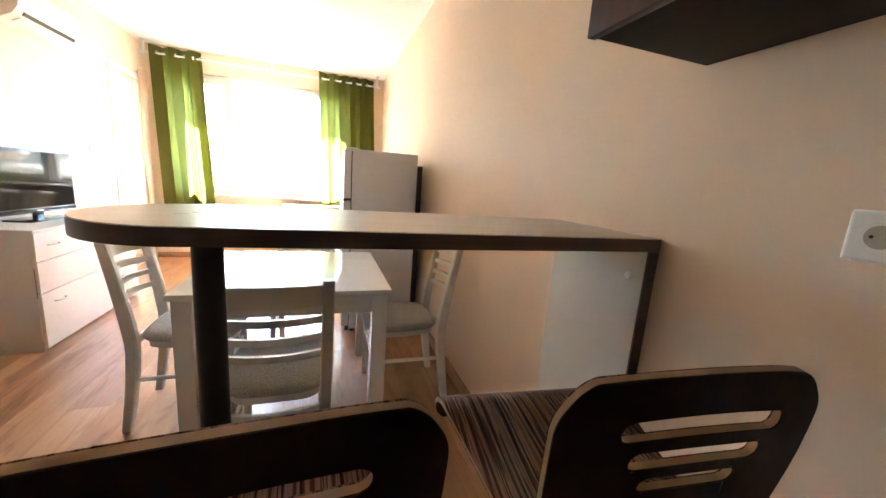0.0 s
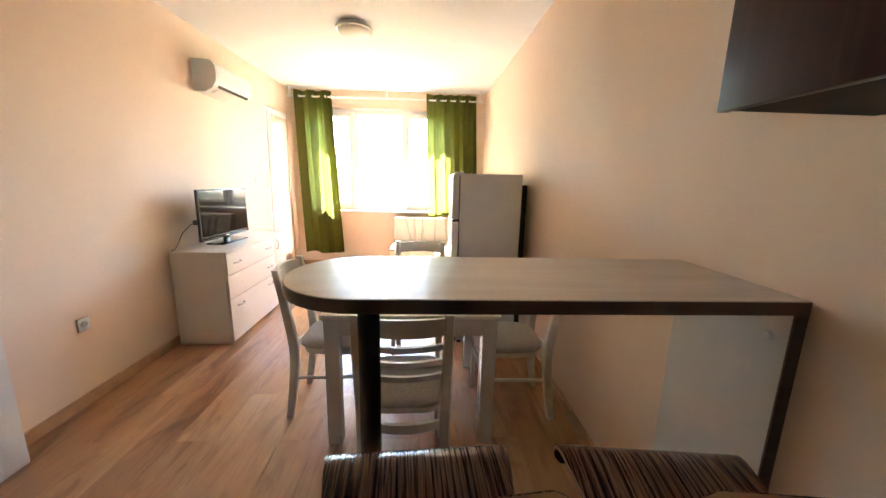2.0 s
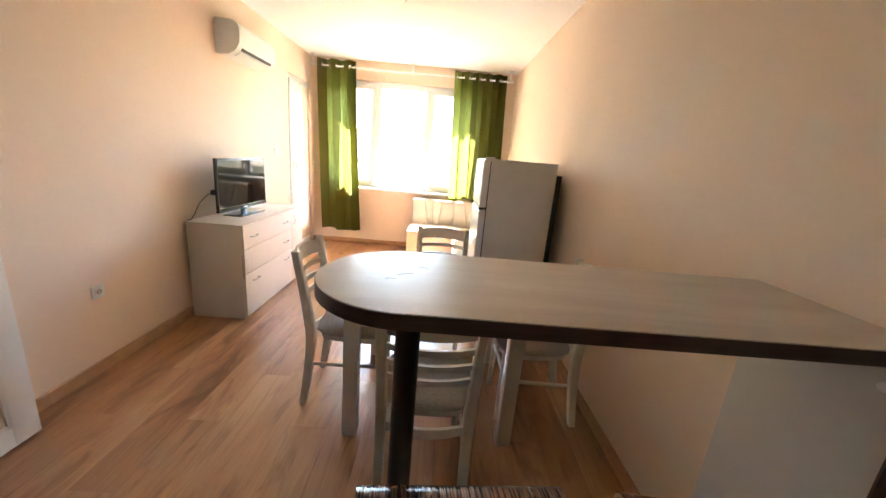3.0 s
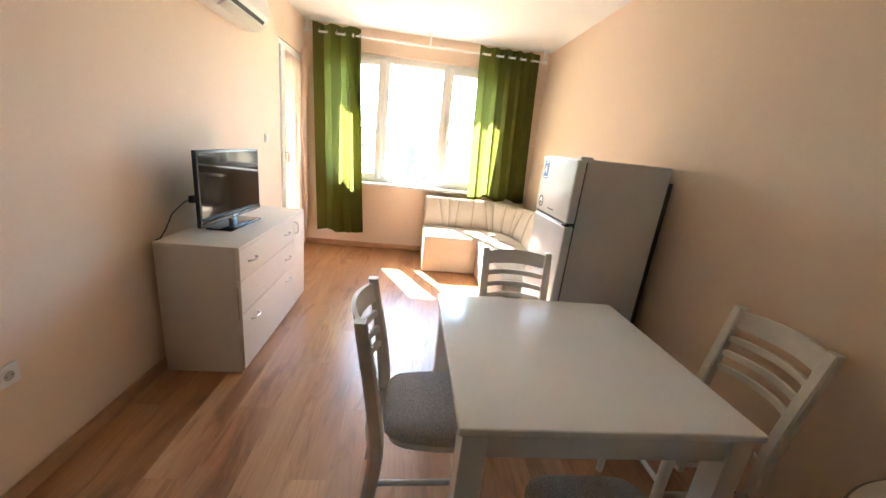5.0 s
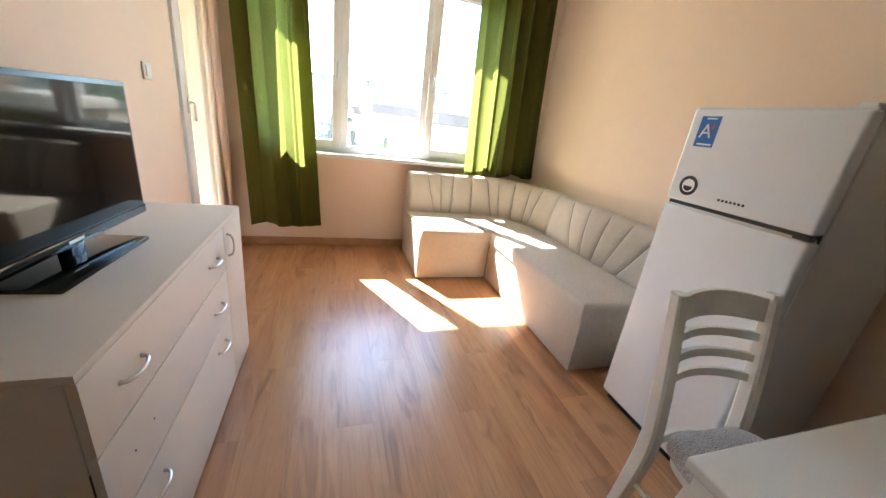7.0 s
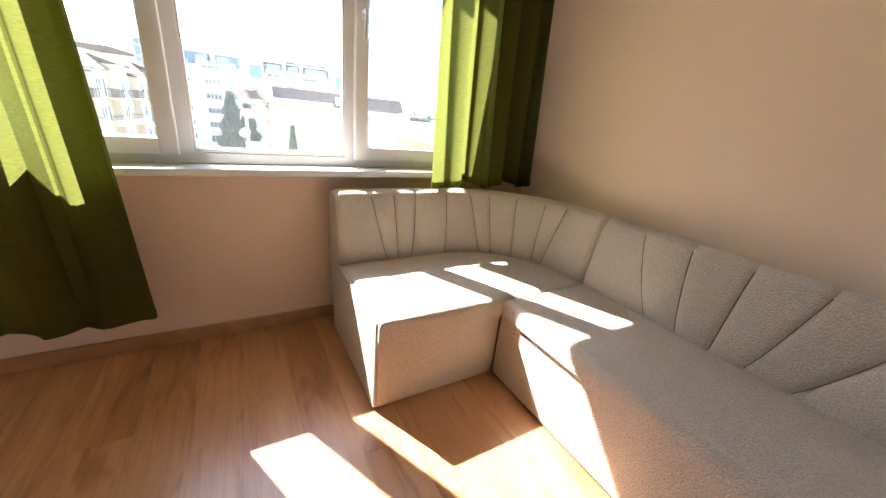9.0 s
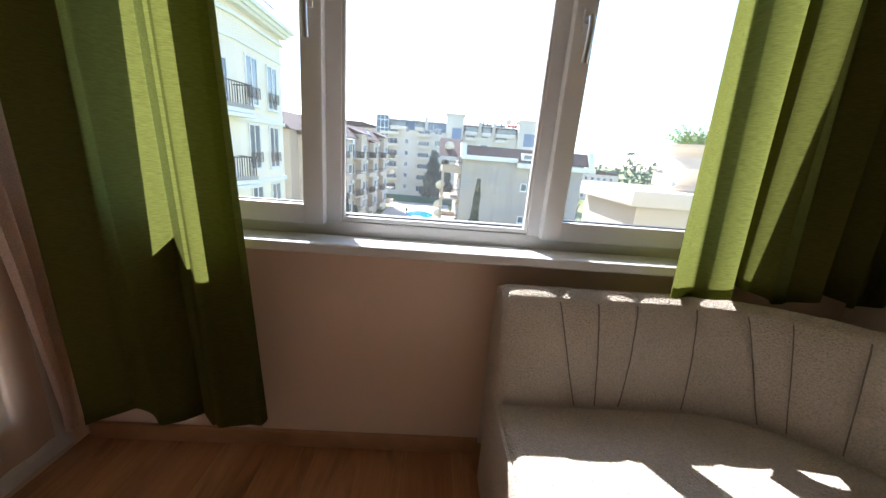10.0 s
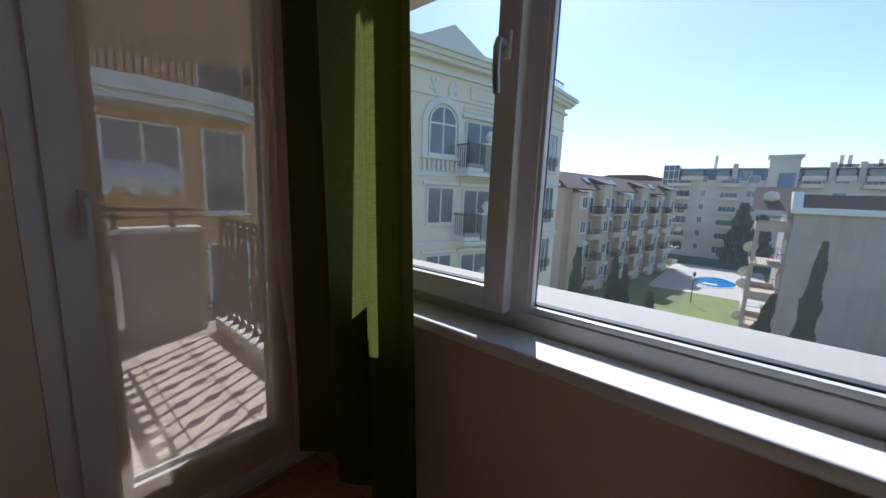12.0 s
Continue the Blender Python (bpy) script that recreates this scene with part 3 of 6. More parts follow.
def shell_strip(bm, off0, off1):
    """One layer of the bent shell between two depths under its upper face, with three slots through the back."""
    ss = [0.58 * SHELL * k / 44 for k in range(45)]
    marks = []
    for d, h, span in reversed(SLOTS):
        marks += [(SHELL - d - h, None), (SHELL - d + h, span)]
    s = ss[-1]
    slot_rows = {}
    for m, span in marks:
        n = 8 if span else 5
        for k in range(1, n + 1):
            ss.append(s + (m - s) * k / n)
            if span:
                slot_rows[len(ss) - 2] = (span, (k - 1) / n, k / n)
        s = m
    ss += [s + (SHELL - s) * (1 - (1 - k / 16) ** 2) for k in range(1, 17)]
    us = sorted({round(v, 4) for v in [-1 + 2 * k / 30 for k in range(31)] + [e * sp for _, _, sp in SLOTS for e in (-1, 1)]})
    row_t = {}
    for j, (span, a, b) in slot_rows.items():
        row_t[j], row_t[j + 1] = (span, 2 * a - 1), (span, 2 * b - 1)

    def at(i, j, off):
        u, s0 = us[i], ss[j]
        if j in row_t:
            span, tt = row_t[j]
            if abs(abs(u) - span) < 1e-3:
                u = math.copysign(span - 0.06 * (1 - math.sqrt(max(0.0, 1 - tt * tt))), u)
        bend = 0.016 * (1 - u * u) - 0.008 if s0 > 0.60 * SHELL else 0.0
        grow_in = min(1.0, (s0 - 0.60 * SHELL) / (0.12 * SHELL)) if s0 > 0.60 * SHELL else 0
        s1 = s0 + bend * max(0.0, grow_in) * (1.0 if s0 < SHELL - 0.02 else (SHELL - s0) / 0.02)
        d, h = on_shell(min(s1, SHELL - 1e-5))
        d2, h2 = on_shell(min(s1 + 0.004, SHELL - 1e-5))
        d1, h1 = on_shell(max(s1 - 0.004, 0))
        tx, tz = d2 - d1, h2 - h1
        l = math.hypot(tx, tz)
        nx, nz = -tz / l, tx / l
        bow = 0.020 * u * u * max(0.0, (s0 / SHELL - 0.6) / 0.4)
        crown = 0.016 * (1 - u * u) * max(0.0, (s0 / SHELL - 0.85) / 0.15)
        return (u * stool_half_width(s0), -(d - nx * off) + bow, h - nz * off + crown)

    def solid(i, j):
        if j in slot_rows:
            return abs(0.5 * (us[i] + us[i + 1])) > slot_rows[j][0]
        return True
    nu, nv = len(us) - 1, len(ss) - 1
    top = {(i, j): bm.verts.new(at(i, j, off0)) for i in range(nu + 1) for j in range(nv + 1)}
    bot = {(i, j): bm.verts.new(at(i, j, off1)) for i in range(nu + 1) for j in range(nv + 1)}
    for i in range(nu):
        for j in range(nv):
            if not solid(i, j):
                continue
            bm.faces.new((top[i, j], top[i + 1, j], top[i + 1, j + 1], top[i, j + 1]))
            bm.faces.new((bot[i, j], bot[i, j + 1], bot[i + 1, j + 1], bot[i + 1, j]))
            for (di, dj, a, b) in ((-1, 0, (i, j + 1), (i, j)), (1, 0, (i + 1, j), (i + 1, j + 1)), (0, -1, (i, j), (i + 1, j)), (0, 1, (i + 1, j + 1), (i, j + 1))):
                ii, jj = i + di, j + dj
                if not (0 <= ii < nu and 0 <= jj < nv) or not solid(ii, jj):
                    bm.faces.new((top[a], bot[a], bot[b], top[b]))
    bmesh.ops.delete(bm, geom=[v for v in bm.verts if not v.link_faces], context="VERTS")
    return bm


def make_stool(label, loc, rz):
    st = thing("bar_stool", label, "bar stool", loc, rz, "stools at the breakfast bar")
    z = 0.810
    veneer = part("seat_veneer", shell_strip(bm_new(), 0.0, 0.0018), zebrano, st, "striped dark and light veneer")
    core = part("plywood_core", shell_strip(bm_new(), 0.0018, 0.0102), beech_edge, st, "pale plywood edge")
    back = part("back_veneer", shell_strip(bm_new(), 0.0102, 0.012), wenge, st, "very dark brown veneer with three slots")
    for o in (veneer, core, back):
        o.location = (0, 0, z)
    bm = box(bm_new(), -0.09, 0.09, -0.30, -0.12, z - 0.045, z - 0.020, 0.006)
    part("mount_plate", bm, plastic_dark, st)
    bm = bm_new()
    cyl(bm, (0, -0.21, 0.40), (0, -0.21, z - 0.04), 0.018)
    cyl(bm, (0, -0.21, 0.03), (0, -0.21, 0.45), 0.026)
    part("column", bm, chrome, st)
    bm = bm_new()
    cyl(bm, (0, -0.21, 0.0), (0, -0.21, 0.012), 0.19, seg=36)
    cyl(bm, (0, -0.21, 0.012), (0, -0.21, 0.035), 0.185, 0.03, seg=36)
    part("base", bm, chrome, st)
    bm = bm_new()
    tube(bm, [(0.16 * math.sin(a), -0.21 + 0.16 * math.cos(a) * 0.9, 0.30) for a in [math.radians(-110 + 10 * k) for k in range(23)]], 0.010)
    cyl(bm, (0, -0.21, 0.28), (0, -0.21, 0.32), 0.032)
    cyl(bm, (0, -0.21, 0.30), (0, -0.075, 0.30), 0.008)
    part("footrest", bm, chrome, st)
    return st


make_stool("bar stool with striped plywood shell and dark slotted back", (0.069, 1.012, 0), 3.5)
make_stool("bar stool with striped plywood shell, turned towards the wall", (0.614, 1.000, 0), -6.0)

# ---- dining table ----
TX0, TX1, TY0, TY1 = -0.445, 0.475, 1.965, 2.855
tcx, tcy = (TX0 + TX1) / 2, (TY0 + TY1) / 2
table = thing("dining_table", "square white lacquered wooden dining table", "table", (tcx, tcy, 0))
hx, hy = (TX1 - TX0) / 2, (TY1 - TY0) / 2
part("tabletop", box(bm_new(), -hx, hx, -hy, hy, 0.722, 0.75, 0.007, 3), white_lacquer, table, "glossy white top")
bm = bm_new()
for s in (-1, 1):
    box(bm, -hx + 0.08, hx - 0.08, s * (hy - 0.035) - 0.011, s * (hy - 0.035) + 0.011, 0.63, 0.722, 0.003)
    box(bm, s * (hx - 0.035) - 0.011, s * (hx - 0.035) + 0.011, -hy + 0.08, hy - 0.08, 0.63, 0.722, 0.003)
part("apron", bm, white_lacquer, table)
for sx in (-1, 1):
    for sy in (-1, 1):
        bm = box(bm_new(), sx * (hx - 0.052) - 0.037, sx * (hx - 0.052) + 0.037, sy * (hy - 0.052) - 0.037, sy * (hy - 0.052) + 0.037, 0.0, 0.721, 0.004)
        part("leg", bm, white_lacquer, table)


# ---- dining chairs ----
def chair_side(v):
    """Rear post: offset backwards at height fraction v."""
    return 0.02 + 0.075 * max(0.0, (v - 0.48) / 0.52) ** 1.25 + 0.05 * max(0.0, (0.45 - v) / 0.45) ** 1.4


def make_chair(label, m):
    ch = thing("dining_chair", label, "chair", (0, 0, 0), 0, "chairs round the table")
    W, D, TOP = 0.197, 0.20, 0.911
    for s in (-1, 1):
        bm = bm_new()
        rings = []
        for k in range(17):
            v = k / 16
            y = -D - chair_side(v)
            x = s * (W - 0.018 - 0.022 * (1 - min(1, v / 0.5)) * 0 + 0.014 * max(0, v - 0.5))
            w, d = 0.0195 + 0.003 * math.sin(v * math.pi), 0.019 + 0.007 * math.sin(v * math.pi)
            z = TOP * v + (0.0 if k < 16 else 0.004)
            rings.append([bm.verts.new((x + a * w, y + b * d, z)) for a, b in ((-1, -0.7), (-0.7, -1), (0.7, -1), (1, -0.7), (1, 0.7), (0.7, 1), (-0.7, 1), (-1, 0.7))])
        for ra, rb in zip(rings, rings[1:]):
            for q in range(8):
                bm.faces.new((ra[q], ra[(q + 1) % 8], rb[(q + 1) % 8], rb[q]))
        bm.faces.new(list(reversed(rings[0])))
        bm.faces.new(rings[-1])
        part("rear_post", bm, chair_paint, ch)
        bm = bm_new()
        cyl(bm, (s * (W - 0.03), D - 0.03, 0.0), (s * (W - 0.035), D - 0.035, 0.43), 0.015, 0.021, 12)
        part("front_leg", bm, chair_paint, ch)
        bm = bm_new()
        cyl(bm, (s * (W - 0.02), -D - chair_side(0.28), 0.255), (s * (W - 0.03), D - 0.03, 0.255), 0.011, seg=10)
        part("side_stretcher", bm, chair_paint, ch)

    def slat(z0, z1, name):
        bm = bm_new()
        n = 12
        rows = []
        for k in range(n + 1):
            u = -1 + 2 * k / n
            bow = -0.048 * (1 - u * u)
            ring = []
            for z, t in ((z0, -1), (z0, 1), (z1, 1), (z1, -1)):
                y = -D - chair_side(z / TOP) + bow + 0.008 * t
                ring.append(bm.verts.new((u * (W - 0.022), y, z + 0.010 * (1 - u * u) * (1 if name == "top_rail" and z == z1 else 0.4))))
            rows.append(ring)
        for ra, rb in zip(rows, rows[1:]):
            for q in range(4):
                bm.faces.new((ra[q], rb[q], rb[(q + 1) % 4], ra[(q + 1) % 4]))
        bm.faces.new(rows[0])
        bm.faces.new(list(reversed(rows[-1])))
        bmesh.ops.recalc_face_normals(bm, faces=bm.faces)
        part(name, bm, chair_paint, ch)
    slat(0.822, 0.898, "top_rail")
    for z in (0.768, 0.698, 0.630):
        slat(z - 0.012, z + 0.014, "back_slat")
    slat(0.365, 0.405, "rear_stretcher")
    bm = bm_new()
    cyl(bm, (-(W - 0.03), D - 0.032, 0.30), (W - 0.03, D - 0.032, 0.30), 0.011, seg=10)
    part("front_stretcher", bm, chair_paint, ch)

    def outline(inset):
        pts = []
        for k in range(48):
            a = math.tau * k / 48
            c, s = math.cos(a), math.sin(a)
            e = 0.42
            x = math.copysign(abs(c) ** e, c) * (W + 0.005 - inset)
            y = math.copysign(abs(s) ** e, s) * (D + 0.01 - inset)
            if y < 0:
                x *= 1 - 0.10 * (-y / D)
            pts.append((x, y))
        return pts
    part("seat_frame", prism(bm_new(), outline(0.02), 0.405, 0.44), chair_paint, ch)
    bm = bm_new()
    rings = []
    for ins, z in ((0.012, 0.438), (0.0, 0.450), (0.0, 0.465), (0.010, 0.478), (0.03, 0.486), (0.07, 0.491), (0.12, 0.493)):
        rings.append([bm.verts.new((x, y, z)) for x, y in outline(ins)])
    for ra, rb in zip(rings, rings[1:]):
        for q in range(48):
            bm.faces.new((ra[q], ra[(q + 1) % 48], rb[(q + 1) % 48], rb[q]))
    bm.faces.new(rings[-1])
    part("seat_cushion", bm, seat_cloth, ch, "speckled grey-beige padded seat")
    ch.matrix_basis = m
    return ch


c0 = make_chair("white-painted wooden ladder-back chair pushed under the table", pose(-0.005, 1.870, 0, 0, 0, 0))
for lbl, m in (("white-painted wooden ladder-back chair on the aisle side of the table", pose(-0.45, 2.40, 0, 0, 0, -90)),
               ("white-painted wooden ladder-back chair beside the fridge", pose(0.025, 2.890, 0, 0, 0, 177)),
               ("white-painted wooden ladder-back chair between table and wall", pose(0.59, 2.355, 0, 0, 0, 90))):
    tagged(copy_thing(c0, m), lbl)

# ---- chest of drawers ----
CX0, CX1, CY0, CY1, CZ = -1.984, -1.538, 3.17, 4.385, 0.802
chest = thing("chest_of_drawers", "low white chest with three wide drawers and a narrow door", "chest of drawers", (CX1, CY0, 0))
cd, cl = CX1 - CX0, CY1 - CY0
for y0, y1 in ((0.0, 0.018), (cl - 0.018, cl)):
    part("side_panel", box(bm_new(), -cd, -0.020, y0, y1, 0.0, CZ - 0.018, 0.001), white_board, chest)
part("back_panel", box(bm_new(), -cd, -cd + 0.006, 0.018, cl - 0.018, 0.0, CZ - 0.018), white_board, chest, "", False)
part("bottom_panel", box(bm_new(), -cd + 0.006, -0.05, 0.018, cl - 0.018, 0.05, 0.068), white_board, chest, "", False)
part("plinth", box(bm_new(), -0.075, -0.055, 0.018, cl - 0.018, 0.0, 0.05), white_board, chest, "", False)
part("top_board", box(bm_new(), -cd, 0.0, 0.0, cl, CZ - 0.018, CZ, 0.002), white_board, chest)
DW = 0.93


def bow_handle(parent, y, z, vertical=False, L=0.096):
    bm = bm_new()
    pts = []
    for k in range(11):
        a = math.pi * k / 10
        d = -math.cos(a) * L / 2
        o = 0.004 + 0.022 * math.sin(a) ** 0.8
        pts.append((o, y, z + d) if vertical else (o, y + d, z))
    tube(bm, pts, 0.0045, 8)
    for e in (-1, 1):
        q = (0.0, y, z + e * L / 2) if vertical else (0.0, y + e * L / 2, z)
        cyl(bm, q, (0.006, q[1], q[2]), 0.006, seg=10)
    part("handle", bm, brushed, parent, "curved satin metal bow handle")


part("chipped_edge", box(bm_new(), -0.0195, -0.0182, -0.0008, 0.0185, 0.36, 0.56), bar_edge_mat, chest, "dark gap where the edge strip is chipped", False)

for z0, z1, ys in ((0.600, 0.782, (0.16, 0.77)), (0.392, 0.596, (0.77,)), (0.022, 0.388, (0.16, 0.77))):
    dr = part("drawer_front", box(bm_new(), -0.018, 0.0, 0.002, DW - 0.002, z0, z1, 0.0015), white_board, chest)
    for y in ys:
        bow_handle(dr, y, z1 - 0.075 if z1 < 0.45 else (z0 + z1) / 2)
    if len(ys) == 1:
        for yy in (0.115, 0.21):
            part("screw_hole", cyl(bm_new(), (-0.001, yy, (z0 + z1) / 2), (0.0006, yy, (z0 + z1) / 2), 0.003, seg=8), rubber_seal, dr, "screw hole of a missing handle")
dr = part("side_door", box(bm_new(), -0.018, 0.0, DW + 0.002, cl - 0.001, 0.022, 0.782, 0.0015), white_board, chest)
bow_handle(dr, DW + 0.045, 0.69, True)

# ---- television ----
tv = thing("television", "small black flat-screen television on a glossy stand", "television", (-1.792, 3.675, CZ), 0)
tv.matrix_basis = pose(-1.795, 3.690, CZ, 0, 0, -2.5)
TVW, TVB, TVT = 0.368, 0.050, 0.493
part("casing", box(bm_new(), -0.022, 0.004, -TVW, TVW, TVB, TVT, 0.006), plastic_dark, tv)
part("back_bulge", box(bm_new(), -0.055, -0.02, -0.2, 0.2, TVB + 0.04, TVT - 0.09, 0.012), plastic_dark, tv)
part("screen", box(bm_new(), 0.003, 0.0055, -TVW + 0.014, TVW - 0.014, TVB + 0.036, TVT - 0.014), screen_black, tv, "dark glossy screen mirroring the window", False)
part("lower_bezel", box(bm_new(), 0.003, 0.008, -TVW + 0.002, TVW - 0.002, TVB + 0.002, TVB + 0.030, 0.002), black_gloss, tv, "glossy black bezel")
part("logo_mark", box(bm_new(), 0.0078, 0.0086, -0.03, 0.03, TVB + 0.011, TVB + 0.020), brushed, tv, "small pale maker's mark")
bm = box(bm_new(), -0.02, 0.0, -0.04, 0.04, 0.012, TVB + 0.04, 0.004)
part("stand_neck", bm, black_gloss, tv)
part("stand_foot", box(bm_new(), -0.075, 0.085, -0.205, 0.20, 0.0, 0.014, 0.006), black_gloss, tv, "glossy black rectangular foot")
part("side_bracket", box(bm_new(), -0.05, -0.02, -TVW - 0.012, -TVW + 0.05, TVB + 0.15, TVB + 0.19, 0.004), plastic_dark, tv)
bm = bm_new()
tube(bm, [(-1.86, 3.37, 1.02), (-1.90, 3.34, 1.00), (-1.955, 3.31, 0.93), (-1.965, 3.26, 0.85), (-1.972, 3.22, CZ + 0.006), (-1.978, 3.19, CZ + 0.005)], 0.0035, 6)
single("television_cable", bm, cable_black, "thin black cable hanging behind the television", "cable")

# ---- air conditioner ----
ac = thing("air_conditioner", "white wall-mounted split air conditioner", "air conditioner", (XL, 4.115, 2.155))
prof = [(0.0, 0.0), (0.10, 0.0), (0.165, 0.035), (0.20, 0.09), (0.205, 0.16), (0.195, 0.225), (0.165, 0.262), (0.12, 0.27), (0.0, 0.27)]
part("body", prism(bm_new(), [(a, b) for a, b in prof], -0.335, 0.335, "y"), plastic_white, ac)
bm = prism(bm_new(), [(0.203, 0.10), (0.209, 0.16), (0.199, 0.224), (0.195, 0.222), (0.2, 0.16), (0.197, 0.10)], -0.33, 0.33, "y")
part("front_panel", bm, plastic_white, ac)
bm = prism(bm_new(), [(0.118, 0.004), (0.168, 0.030), (0.172, 0.026), (0.122, -0.001)], -0.27, 0.27, "y")
part("louvre", bm, plastic_white, ac)
bm = prism(bm_new(), [(0.175, 0.045), (0.189, 0.068), (0.193, 0.065), (0.179, 0.042)], -0.27, 0.27, "y")
part("outlet", bm, rubber_seal, ac, "dark air outlet slot")
part("end_cap", prism(bm_new(), [(a * 1.01, b * 1.005) for a, b in prof], -0.339, -0.322, "y"), plastic_white, ac)

# ---- fridge ----
FX0, FX1, FY0, FY1, FZ = 0.298, 0.870, 3.185, 3.725, 1.470
fr = thing("fridge", "white two-door fridge-freezer with energy sticker", "fridge", (FX0, FY0, 0))
fw, fd = FY1 - FY0, FX1 - FX0
part("cabinet", box(bm_new(), 0.062, fd, 0.0, fw, 0.03, FZ - 0.004, 0.008), fridge_side, fr, "matt off-white steel sides")
SPL = 1.085
for nm, z0, z1 in (("lower_door", 0.055, SPL - 0.006), ("freezer_door", SPL + 0.016, FZ)):
    part(nm, box(bm_new(), 0.0, 0.056, 0.0, fw, z0, z1, 0.014, 4), fridge_enamel, fr, "white enamelled door")
part("door_gasket", box(bm_new(), 0.054, 0.064, 0.008, fw - 0.008, 0.07, FZ - 0.014), rubber_seal, fr, "", False)
part("grip_strip", box(bm_new(), 0.004, 0.05, 0.01, fw - 0.01, SPL - 0.006, SPL + 0.002, 0.002), brushed, fr, "silver grip strip between the doors")
part("grip_recess", box(bm_new(), 0.012, 0.05, 0.012, fw - 0.012, SPL + 0.002, SPL + 0.018), rubber_seal, fr, "", False)
part("top_cover", box(bm_new(), 0.02, fd, 0.004, fw - 0.004, FZ - 0.004, FZ + 0.006, 0.003), fridge_enamel, fr)
part("hinge", box(bm_new(), 0.02, 0.09, 0.01, 0.05, FZ + 0.004, FZ + 0.018, 0.004), plastic_white, fr)
part("hinge", box(bm_new(), -0.003, 0.03, 0.004, 0.05, SPL - 0.004, SPL + 0.012, 0.003), plastic_dark, fr, "dark middle hinge")
for y in (0.04, fw - 0.04):
    for x in (0.09, fd - 0.05):
        part("foot", cyl(bm_new(), (x, y, 0), (x, y, 0.034), 0.018), plastic_dark, fr)
part("plinth", box(bm_new(), 0.03, 0.06, 0.02, fw - 0.02, 0.012, 0.055), plastic_dark, fr)
part("compressor_grille", box(bm_new(), fd, fd + 0.05, 0.03, fw - 0.03, 0.06, FZ - 0.08, 0.004), plastic_dark, fr, "dark condenser at the back")
energy = part("energy_sticker", box(bm_new(), -0.0012, 0.0002, fw - 0.125, fw - 0.045, FZ - 0.145, FZ - 0.030), sticker_blue, fr, "blue energy sticker with a white letter")


def letters(body, size, mat, parent, m, name="letter", depth=0.0004):
    cu = bpy.data.curves.new(name, "FONT")
    cu.body, cu.size, cu.extrude, cu.align_x, cu.align_y = body, size, depth, "CENTER", "CENTER"
    tmp = bpy.data.objects.new(name, cu)
    me = bpy.data.meshes.new_from_object(tmp)
    bpy.data.objects.remove(tmp)
    me.materials.clear()
    me.materials.append(mat)
    ob = new(name, me)
    ob.parent = parent
    ob.matrix_basis = m
    return ob


# reads from the room side: text right runs along -y
def facing_west(y, z, x=-0.0018):
    return Matrix.Translation((x, y, z)) @ Matrix(((0, 0, -1, 0), (-1, 0, 0, 0), (0, 1, 0, 0), (0, 0, 0, 1)))


letters("A", 0.075, sticker_white, energy, facing_west(fw - 0.080, FZ - 0.088))
letters("+", 0.04, sticker_red, energy, facing_west(fw - 0.057 - 0.048, FZ - 0.070), "plus_sign")
part("small_print", box(bm_new(), -0.0018, -0.0011, fw - 0.118, fw - 0.058, FZ - 0.138, FZ - 0.132), sticker_white, energy, "", False)
part("small_print", box(bm_new(), -0.0018, -0.0011, fw - 0.110, fw - 0.068, FZ - 0.041, FZ - 0.036), sticker_white, energy, "", False)
bm = bm_new()
cyl(bm, (-0.0012, fw - 0.085, SPL + 0.085), (0.0002, fw - 0.085, SPL + 0.085), 0.040, seg=36)
badge = part("round_sticker", bm, sticker_black, fr, "round black and white sticker")
bm = bm_new()
cyl(bm, (-0.0018, fw - 0.085, SPL + 0.085), (-0.0010, fw - 0.085, SPL + 0.085), 0.027, seg=36)
part("sticker_disc", bm, sticker_white, badge)
bm = bm_new()
prism(bm, [(fw - 0.085 + 0.02 * math.cos(a), SPL + 0.083 + 0.02 * math.sin(a)) for a in [math.pi + math.pi * k / 12 for k in range(13)]], -0.0023, -0.0017, "x")
part("sticker_bowl", bm, sticker_black, badge)
bm = bm_new()
for k in range(7):
    y = fw * 0.5 - 0.045 + k * 0.015
    box(bm, -0.0012, 0.0004, y - 0.0045, y + 0.0045, SPL + 0.052, SPL + 0.061)
part("maker_mark", bm, plastic_dark, fr, "small dark maker's mark", False)

# ---- corner sofa ----
sofa = thing("corner_sofa", "cream boucle corner sofa with fan-stitched backrest", "sofa", (0.2, 5.2, 0))
SO = Vector((0.2, 5.2, 0))
SX0, SYF, SXF, SYE = -0.415, 5.218, 0.222, 3.918
CC = Vector((0.21, 5.27))
R0 = XR - 0.06 - CC.x


def back_path(s):
    """Point on the sofa's back line and the inward direction, by length along it."""
    a = CC.x - SX0
    arc = R0 * math.pi / 2
    if s < a:
        return Vector((SX0 + s, CC.y + R0)), Vector((0, -1))
    if s < a + arc:
        t = (s - a) / R0
        d = Vector((math.sin(t), math.cos(t)))
        return CC + d * R0, -d
    return Vector((CC.x + R0, CC.y - (s - a - arc))), Vector((-1, 0))


S_ARC = (CC.x - SX0) + R0 * math.pi / 2
S_END = S_ARC + CC.y - SYE


def soft_top(j):
    return 1.0 - 0.5 * min(1.0, max(0.0, (j - 4.0) / 2.0))


